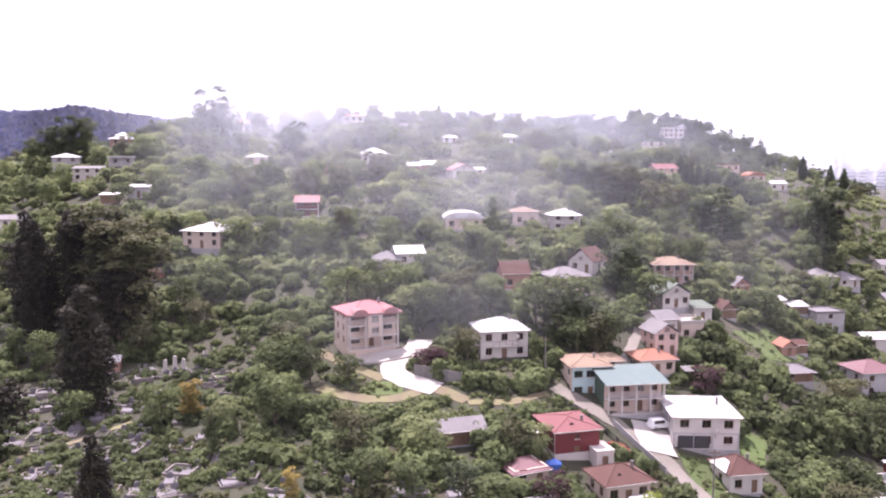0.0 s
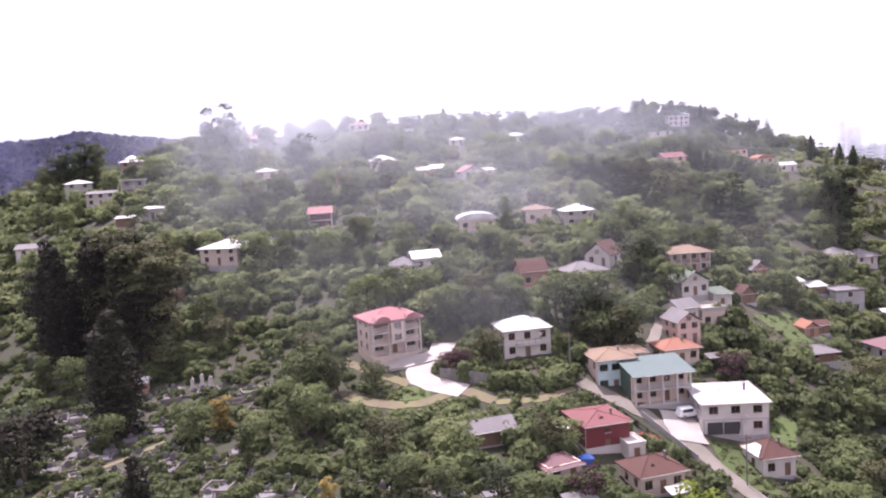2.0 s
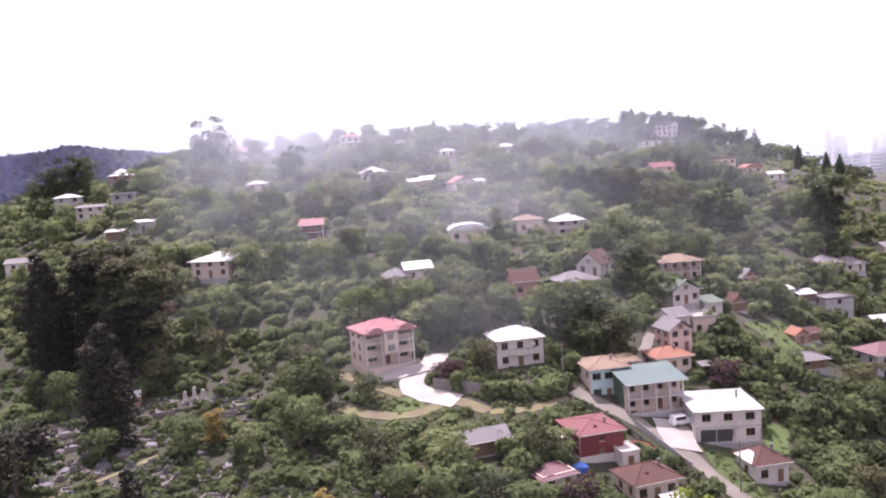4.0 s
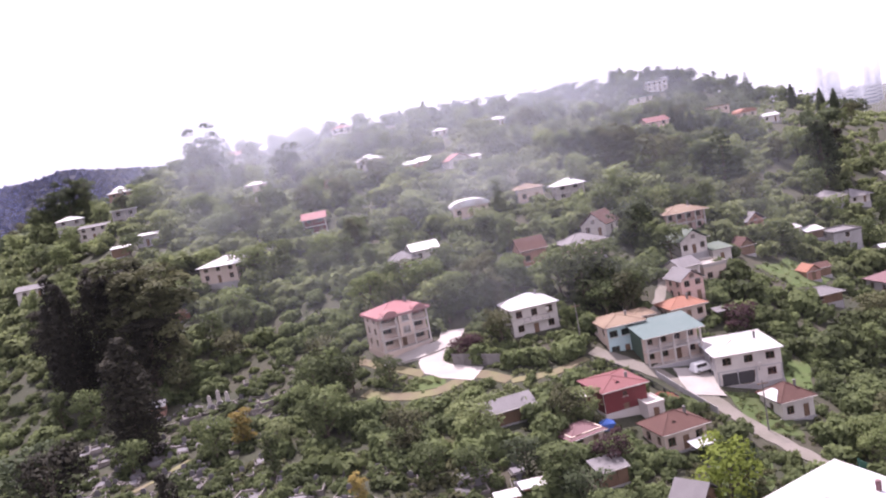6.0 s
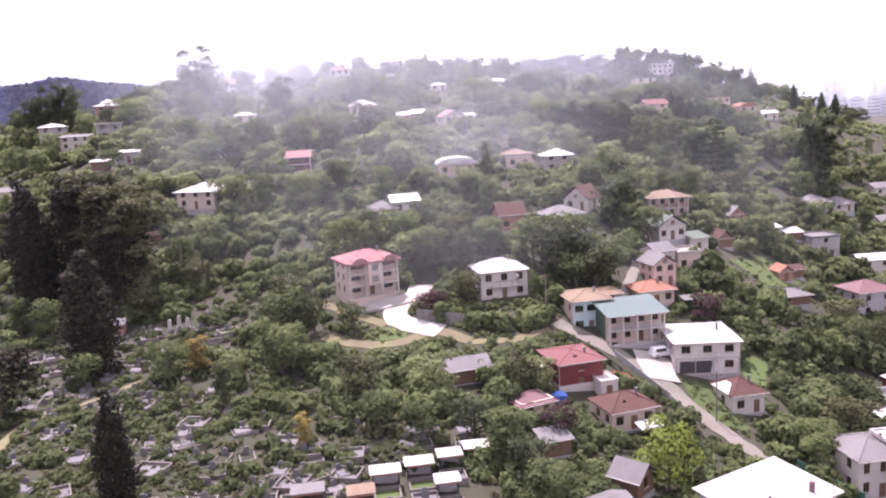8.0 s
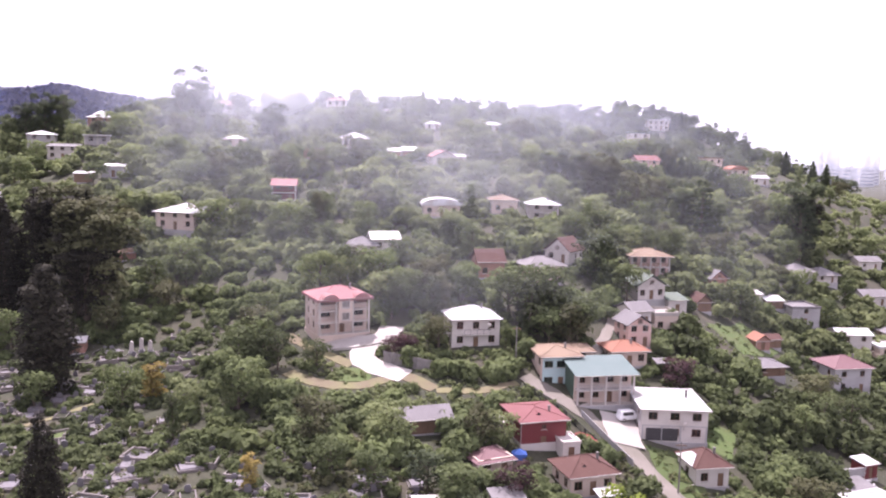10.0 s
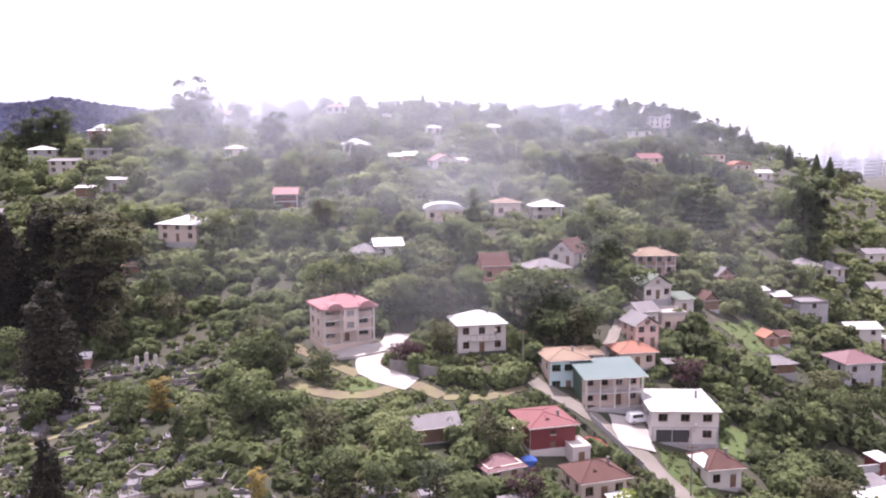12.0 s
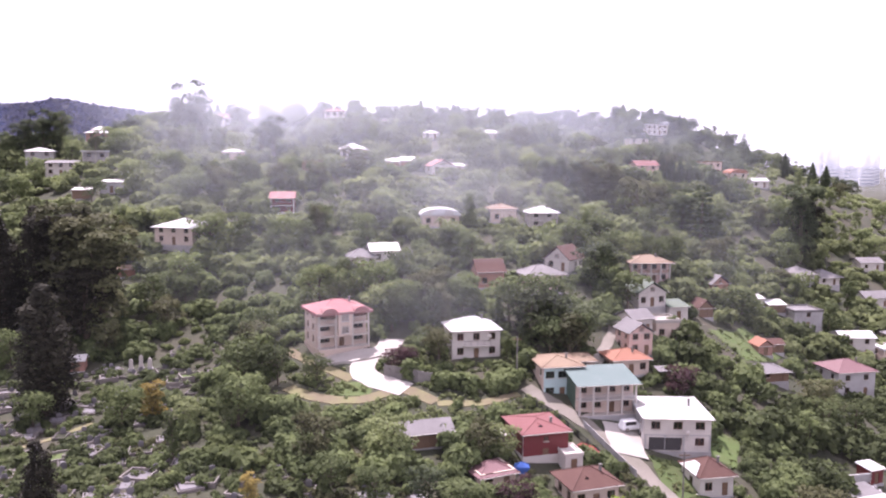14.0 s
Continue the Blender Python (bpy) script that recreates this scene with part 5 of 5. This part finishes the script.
def far_forest():
    """Closed forest on the far mountain."""
    g = np.random.default_rng(5)
    n = 60000
    x, y = g.uniform(-1000, 60, n), g.uniform(760, 1240, n)
    z = land(x, y)
    up = z > 5
    c = np.stack([x, y, z + g.uniform(0, 8, n)], -1)[up]
    k = len(c)
    nrm = g.normal(scale=0.6, size=(k, 3)) + (0, -0.5, 0.7)
    a = np.cross(nrm, g.normal(size=(k, 3)))
    a /= np.linalg.norm(a, axis=1, keepdims=True)
    b = np.cross(nrm / np.linalg.norm(nrm, axis=1, keepdims=True), a)
    s = g.uniform(3.0, 6.5, (k, 1))
    q = np.stack([c + a * s, c - a * s * 0.6 + b * s * 0.8, c - a * s * 0.6 - b * s * 0.8], 1)
    out = nrm / np.linalg.norm(nrm, axis=1, keepdims=True)
    return tagged(new("far_forest", leaves_mesh("far_forest", (q, out), LEAF_BLACK)), "closed dark forest on the far mountain", "woods", kind="stuff")


far_forest()


# ---- cemetery ----
def grave_meshes(w, l):
    bm = bmesh.new()
    for a, b, c, e in ((-w / 2, w / 2, 0, 0.16), (-w / 2, w / 2, l - 0.16, l), (-w / 2, -w / 2 + 0.16, 0.16, l - 0.16), (w / 2 - 0.16, w / 2, 0.16, l - 0.16)):
        box(bm, a, b, c, e, -0.6, 0.32)
    kerb = mesh_of("kerb", bm, MARBLE)
    bm = bmesh.new()
    hull(bm, [(x, y, z) for x, y in ((-w / 2 + 0.35, 0.3), (w / 2 - 0.35, 0.3), (w / 2 - 0.35, 2.35), (-w / 2 + 0.35, 2.35)) for z in (-0.3, 0.36)] + [(x, y, 0.42) for x, y in ((-w / 2 + 0.4, 0.35), (w / 2 - 0.4, 0.35), (w / 2 - 0.4, 2.3), (-w / 2 + 0.4, 2.3))])
    slab = mesh_of("slab", bm, GRANITE)
    bm = bmesh.new()
    hull(bm, [(x, y, z) for y in (2.4, 2.54) for x, z in ((-0.4, 0.0), (0.4, 0.0), (0.4, 1.0), (0.2, 1.2), (-0.2, 1.2), (-0.4, 1.0))])
    stone = mesh_of("headstone", bm, GRANITE)
    bm = bmesh.new()
    box(bm, -w / 2 + 0.16, w / 2 - 0.16, 0.16, l - 0.16, -0.4, 0.16)
    bed = mesh_of("grave_bed", bm, GROUND)
    return kerb, slab, stone, bed


GRAVES = [grave_meshes(2.6, 3.0), grave_meshes(3.4, 3.2), grave_meshes(2.0, 2.8)]
g = random.Random(21)


def grave(x, y, turn, k, bare):
    ob = empty("grave", x, y, ground_at(x, y) + 0.12, turn)
    kerb, slab, stone, bed = GRAVES[k]
    for name, me in (("kerb", kerb), ("slab", slab), ("headstone", stone), ("grave_bed", bed)):
        if not (bare and name == "slab"):
            part(name, me, None, ob)
    return tagged(ob, "grassed grave plot with a stone kerb and headstone" if bare else "stone-kerbed grave with a granite slab and headstone", "grave", "graves on the slope")


for row in range(22):
    for col in range(30):
        x, y = -104 + col * 3.75 + g.uniform(-1.1, 1.1), 72 + row * 4.1 + 0.10 * col + g.uniform(-0.5, 0.5)
        if cemetery(x, y) and abs(x / y) < 0.62 and g.random() < 0.6 and clear_of(x, y, 0.3) and not any(math.hypot(x - a, y - b) < 1.2 for a, b, r in PLANTED):
            grave(x, y, 12 + g.uniform(-25, 25), g.randrange(3), g.random() < 0.45)


def grave_canopy(x, y, turn, w, d, h, roof_mat, label, rise=0.15):
    """A little roof on four posts over a family grave, with a low back wall."""
    ob = empty("grave_canopy", x, y, ground_at(x, y) + 0.1, turn)
    bm = bmesh.new()
    hull(bm, [(sx * (w / 2 + 0.25), yy, h + zz + k) for sx in (-1, 1) for yy, zz in ((-0.25, 0), (d + 0.25, rise)) for k in (0, 0.12)])
    part("roof", bm, roof_mat, ob)
    for sx in (-1, 1):
        for yy in (0.1, d - 0.1):
            bm = bmesh.new()
            rod(bm, (sx * (w / 2 - 0.1), yy, -0.8), (sx * (w / 2 - 0.1), yy, h + rise * yy / d), 0.07)
            part("post", bm, IRON, ob)
    bm = bmesh.new()
    box(bm, -w / 2, w / 2, -0.02, 0.14, -0.8, 0.45), box(bm, -w / 2, -w / 2 + 0.16, 0.14, d, -0.8, 0.45), box(bm, w / 2 - 0.16, w / 2, 0.14, d, -0.8, 0.45)
    part("kerb", bm, MARBLE, ob)
    bm = bmesh.new()
    box(bm, -w / 2 + 0.1, w / 2 - 0.1, d - 0.2, d - 0.05, -0.8, h * 0.85)
    part("back_panel", bm, BROWN_ROOF if roof_mat is not ZINC_ROOF else GREY_WALL, ob)
    bm = bmesh.new()
    box(bm, -w / 2, w / 2, -0.3, -0.24, h - 0.16, h - 0.02)
    part("fascia", bm, ORANGE_ROOF, ob, "orange-brown fascia board")
    return tagged(ob, label, "canopy", "grave canopies")


for x, y, w, mat_, kind in ((-8.3, 88.7, 3.3, ZINC_ROOF, 0), (-4.3, 91.2, 3.2, ZINC_ROOF, 0), (-0.5, 93.7, 2.8, ZINC_ROOF, 0), (3.0, 96.2, 3.0, ZINC_ROOF, 0), (-0.9, 87.4, 2.6, ZINC_ROOF, 0),
                            (-16.8, 83.6, 3.4, GREY_ROOF, 1), (-10.8, 83.8, 2.8, RUST_ROOF, 1)):
    grave_canopy(x, y, 8, w, 1.9, 2.1, mat_, "white sheet canopy on posts over a grave" if kind == 0 else "old brown canopy over a grave")


def walled_plot(x, y, turn, w, l, grass, stone):
    """A family plot: a low pale wall round a bed, with a stone at its head."""
    ob = empty("grave", x, y, max(ground_at(x, y), ground_at(x, y + l)) + 0.1, turn)
    bm = bmesh.new()
    for a, b, c, e in ((-w / 2, w / 2, 0, 0.2), (-w / 2, w / 2, l - 0.2, l), (-w / 2, -w / 2 + 0.2, 0.2, l - 0.2), (w / 2 - 0.2, w / 2, 0.2, l - 0.2)):
        box(bm, a, b, c, e, -1.2, 0.55)
    part("kerb", bm, PLOT_WALL, ob)
    bm = bmesh.new()
    box(bm, -w / 2 + 0.2, w / 2 - 0.2, 0.2, l - 0.2, -1.0, 0.15)
    part("grave_bed", bm, LAWN if grass else GRANITE, ob)
    if stone:
        bm = bmesh.new()
        hull(bm, [(u * k, yy, z) for u in (-1, 1) for yy in (l - 0.6, l - 0.45) for k, z in ((0.45, 0.1), (0.45, 1.1), (0.25, 1.35))])
        part("headstone", bm, GRANITE, ob)
    return tagged(ob, "pale low-walled family grave plot with grass inside" if grass else "pale low-walled grave plot paved with grey slabs", "grave", "graves on the slope")


for k, (x, y) in enumerate(((-8.3, 88.7), (-4.3, 91.2), (-0.5, 93.7), (-0.9, 87.4))):
    for step in (1, 2, 3):
        if y - 3.1 * step > 77 and not (k == 2 and step > 1):
            walled_plot(x + 0.43 * step, y - 3.1 * step, 8, 3.2, 2.9, (k + step) % 3 != 0, step > 1)
for k in range(7):
    walled_plot(-35 + 3.3 * k, 81.4 + 0.35 * k, 8, 3.0, 3.2, k % 3 != 1, k % 2 == 0)
g = random.Random(77)
for k in range(46):
    y = g.uniform(84, 150)
    x = g.uniform(-0.55, -0.12) * y
    if cemetery(x, y) and clear_of(x, y, 0.3) and not any(math.hypot(x - a, y - b) < 2.4 for a, b, r in PLANTED):
        walled_plot(x, y, 10 + g.uniform(-30, 30), g.uniform(3.0, 4.6), g.uniform(2.8, 3.8), g.random() < 0.35, g.random() < 0.6)


def stele(x, y, high):
    """A tall pale memorial stone on a stepped foot."""
    ob = empty("memorial_stone", x, y, ground_at(x, y))
    bm = bmesh.new()
    box(bm, -0.6, 0.6, -0.4, 0.4, -0.5, 0.25), box(bm, -0.45, 0.45, -0.3, 0.3, 0.25, 0.5)
    part("foot", bm, GREY_WALL, ob)
    bm = bmesh.new()
    hull(bm, [(u * w, v * 0.16, z) for u in (-1, 1) for v in (-1, 1) for w, z in ((0.4, 0.5), (0.34, high - 0.3), (0.15, high))])
    part("shaft", bm, TRIM, ob, "white marble shaft")
    return tagged(ob, "tall white memorial stone among the graves", "memorial", "white memorial stones")


for x, y, high in ((-55.0, 154.6, 2.4), (-53.2, 155.0, 2.8), (-51.3, 154.4, 2.3)):
    stele(x, y, high)
house("tiny white-roofed grave chapel under dark trees", -66.4, 156.5, 10, 2.8, 2.6, 1, "gable", ZINC_ROOF, BRICK_WALL, 0.9, 0.4, 2.1, 1, 0, chimney=False, name="grave_chapel")


# ---- small things ----
def car(x, y, turn, paint, label, van=False):
    c = empty("car", x, y, ground_at(x, y) + 0.32, turn)
    l, w = (4.4, 1.8)
    bm = bmesh.new()
    hull(bm, [(a, s * w / 2, z) for s in (-1, 1) for a, z in ((-l / 2, 0.35), (-l / 2, 0.85), (l / 2, 0.35), (l / 2, 0.75), (l / 2 - 0.9, 0.95))])
    part("body", bm, paint, c)
    bm = bmesh.new()
    t = 1.75 if van else 1.45
    hull(bm, [(a, s * (w / 2 - k), z) for s in (-1, 1) for a, z, k in ((-l / 2 + 0.1, 0.86, 0.05), (l / 2 - 1.0, 0.9, 0.05), (-l / 2 + 0.3, t, 0.2), (l / 2 - 1.8, t, 0.2))])
    part("cabin", bm, paint, c)
    for s in (-1, 1):
        bm = bmesh.new()
        box(bm, -l / 2 + 0.6, l / 2 - 1.9, s * (w / 2 - 0.12) - 0.04, s * (w / 2 - 0.12) + 0.04, 1.0, t - 0.15)
        part("side_window", bm, DARK_INSIDE, c)
    for a in (-l / 2 + 0.8, l / 2 - 0.85):
        for s in (-1, 1):
            bm = bmesh.new()
            rod(bm, (a, s * (w / 2 - 0.2), 0.32), (a, s * (w / 2 + 0.02), 0.32), 0.32, sides=14)
            wheel = part("wheel", bm, RUBBER, c)
            bm = bmesh.new()
            rod(bm, (a, s * (w / 2 + 0.02), 0.32), (a, s * (w / 2 + 0.035), 0.32), 0.18, sides=10)
            part("rim", bm, TRIM, wheel)
    return tagged(c, label, "car")


car(37.0, 131.6, 15, CAR_PAINT, "white van parked in a concrete yard", True)
car(27.8, 121.6, -50, RED_PAINT, "dark red car parked beside the lane")


def fence(name, label, points, high, material, gap=2.2, solid=True):
    """Posts with panels between them."""
    line = smooth_line(points, gap)
    x, y = line[0].x, line[0].y
    top = empty(name, x, y, ground_at(x, y))
    base = Vector((x, y, ground_at(x, y)))
    for q in line:
        bm = bmesh.new()
        p = Vector((q.x, q.y, ground_at(q.x, q.y))) - base
        box(bm, p.x - 0.09, p.x + 0.09, p.y - 0.09, p.y + 0.09, p.z - 0.4, p.z + high + 0.1)
        part("post", bm, material, top)
    for a, b in zip(line, line[1:]):
        bm = bmesh.new()
        p, q = (Vector((v.x, v.y, ground_at(v.x, v.y))) - base for v in (a, b))
        way = (q - p).normalized()
        n = Vector((way.y, -way.x, 0)) * 0.04
        p, q = p + way * 0.1, q - way * 0.1
        if solid:
            hull(bm, [v + s * n + Vector((0, 0, z)) for v in (p, q) for s in (-1, 1) for z in (-0.2, high)])
        else:
            for z in (0.25, high):
                hull(bm, [v + s * n * 0.7 + Vector((0, 0, z + k)) for v in (p, q) for s in (-1, 1) for k in (-0.04, 0.04)])
            for i in range(8):
                r = p.lerp(q, (i + 0.5) / 8)
                box(bm, r.x - 0.03, r.x + 0.03, r.y - 0.03, r.y + 0.03, r.z - 0.1, r.z + high)
        part("panel", bm, material, top)
    return tagged(top, label, "fence")


fence("wall", "low concrete yard wall along the lane", [(34.5, 118.8), (32.0, 123.5), (28.6, 130.2)], 1.1, GREY_WALL)
fence("wall", "grey stone garden wall below the drive", [(-5.2, 142.2), (-1.6, 140.6), (3.4, 138.8)], 2.2, STONE_WALL)
fence("fence", "green sheet fence beside the lane", [(47.8, 103.2), (50.5, 98.8), (53, 95.6)], 1.5, GREEN_FENCE)
fence("fence", "pale concrete fence by the pink house", [(25, 85.2), (29.4, 87.6)], 1.5, GREY_WALL)
fence("fence", "iron rail fence along the lane", [(30.6, 120.5), (24.6, 130.5), (19.5, 135.3)], 1.2, IRON, solid=False)

bm = bmesh.new()
hull(bm, [(sx, sy, z) for sx in (-1.1, 1.1) for sy in (-0.7, 0.7) for z in (-0.4, 0.9)] + [(0, 0, 1.6)])
tarp = new("tarpaulin_heap", mesh_of("tarpaulin_heap", bm, BLUE_PLASTIC))
tarp.matrix_basis = pose(16.6, 115.2, ground_at(16.6, 115.2))
tagged(tarp, "bright blue tarpaulin over a heap beside a house", "tarpaulin")


def pole(x, y, h=8.0):
    p = empty("utility_pole", x, y, ground_at(x, y))
    bm = bmesh.new()
    rod(bm, (0, 0, -0.5), (0, 0, h), 0.14, 0.09, 8)
    part("post", bm, STONE_WALL, p)
    bm = bmesh.new()
    box(bm, -0.8, 0.8, -0.05, 0.05, h - 0.6, h - 0.48)
    part("crossarm", bm, WOOD, p)
    tagged(p, "grey concrete utility pole", "pole", "utility poles")


for x, y in ((40.2, 114.0), (18.6, 142.0)):
    pole(x, y)


# ---- the far town on the plain ----
def tower(x, y, w, d, h, k):
    t = empty("tower_block", x, y, PLAIN)
    bm = bmesh.new()
    box(bm, -w / 2, w / 2, -d / 2, d / 2, -3, h)
    part("wall", bm, FAR_TOWER, t)
    bm = bmesh.new()
    box(bm, -w / 4, w / 4, -d / 4, d / 4, h, h + 5)
    part("roof_house", bm, FAR_TOWER, t)
    for s in range(int(h / 9)):
        bm = bmesh.new()
        box(bm, -w / 2 + 2, w / 2 - 2, -d / 2 - 0.2, -d / 2 + 0.2, 4 + s * 9, 8 + s * 9)
        part("window_band", bm, BLUE_GREY_WALL, t)
    return tagged(t, "pale far high-rise block on the coastal plain", "building", "far town")


g = random.Random(4)
for i in range(46):
    y = g.uniform(2000, 3200)
    x = y * g.uniform(0.47, 0.66)
    tower(x, y, g.uniform(18, 40), 18, g.uniform(18, 60) if i % 6 else g.uniform(80, 130), i)


# porch, balcony and rubble beside the lane
def lean_to(x, y, turn, w, d, h, roof_mat, label):
    """A sheet roof on two posts against a wall."""
    ob = empty("porch", x, y, ground_at(x, y) + 0.1, turn)
    bm = bmesh.new()
    hull(bm, [(sx * w / 2, yy, zz + k) for sx in (-1, 1) for yy, zz in ((0, h), (d, h + 0.5)) for k in (0, 0.08)])
    part("roof", bm, roof_mat, ob)
    for sx in (-1, 1):
        bm = bmesh.new()
        rod(bm, (sx * (w / 2 - 0.1), 0.1, -0.8), (sx * (w / 2 - 0.1), 0.1, h + 0.02), 0.06)
        part("post", bm, IRON, ob)
    return tagged(ob, label, "porch")


lean_to(28.2, 105.4, 20, 3.6, 2.0, 2.2, ZINC_ROOF, "white sheet porch roof on two posts")
lean_to(14.4, 120.0, 24, 2.4, 2.0, 2.4, TRIM, "small white porch beside the red house")
lean_to(48.0, 150.0, 10, 3.0, 2.4, 2.2, GREY_ROOF, "grey sheet porch roof in a garden")


def block_wall(x, y, turn, w, h, label):
    """A run of bare concrete blocks, course by course."""
    ob = empty("block_wall", x, y, ground_at(x, y), turn)
    bm = bmesh.new()
    for r in range(int(h / 0.4) + 2):
        for k in range(int(w / 0.8)):
            u = -w / 2 + 0.8 * k + (0.4 if r % 2 else 0)
            box(bm, u + 0.01, u + 0.79, 0, 0.3, -0.6 + r * 0.4 + 0.01, -0.6 + r * 0.4 + 0.39)
    tagged(part("block_courses", bm, GREY_WALL, ob), kind="stuff")
    return tagged(ob, label, "wall")


for x, y, turn, w, h in ((77.0, 136.0, 12, 8.0, 1.2), (80.6, 131.9, 70, 5.0, 1.0), (73.6, 134.0, 80, 4.0, 0.8), (78.0, 133.0, 10, 5.6, 0.8), (76.5, 130.6, 14, 6.4, 1.0)):
    block_wall(x, y, turn, w, h, "unfinished grey concrete block wall")


def dish(x, y, z, turn):
    """A satellite dish on a short arm."""
    ob = empty("satellite_dish", x, y, z, turn)
    bm = bmesh.new()
    rings = [[bm.verts.new((r * math.cos(a * math.pi / 6), -0.35 + 0.35 * r * r * 2, r * math.sin(a * math.pi / 6) + 0.6)) for a in range(12)] for r in (0.12, 0.3, 0.45)]
    for p, q in zip(rings, rings[1:]):
        for i in range(12):
            bm.faces.new((p[i], p[(i + 1) % 12], q[(i + 1) % 12], q[i]))
    bm.faces.new(rings[0])
    part("bowl", bm, TRIM, ob)
    bm = bmesh.new()
    rod(bm, (0, 0.0, -0.6), (0, 0.0, 0.6), 0.03)
    part("arm", bm, IRON, ob)
    return tagged(ob, "white satellite dish on a short post", "dish", "satellite dishes")


for x, y, hz in ((44.5, 126.2, 4.2), (14.0, 148.2, 4.0), (36.0, 77.2, 4.6)):
    dish(x, y, ground_at(x, y) + hz, 20)
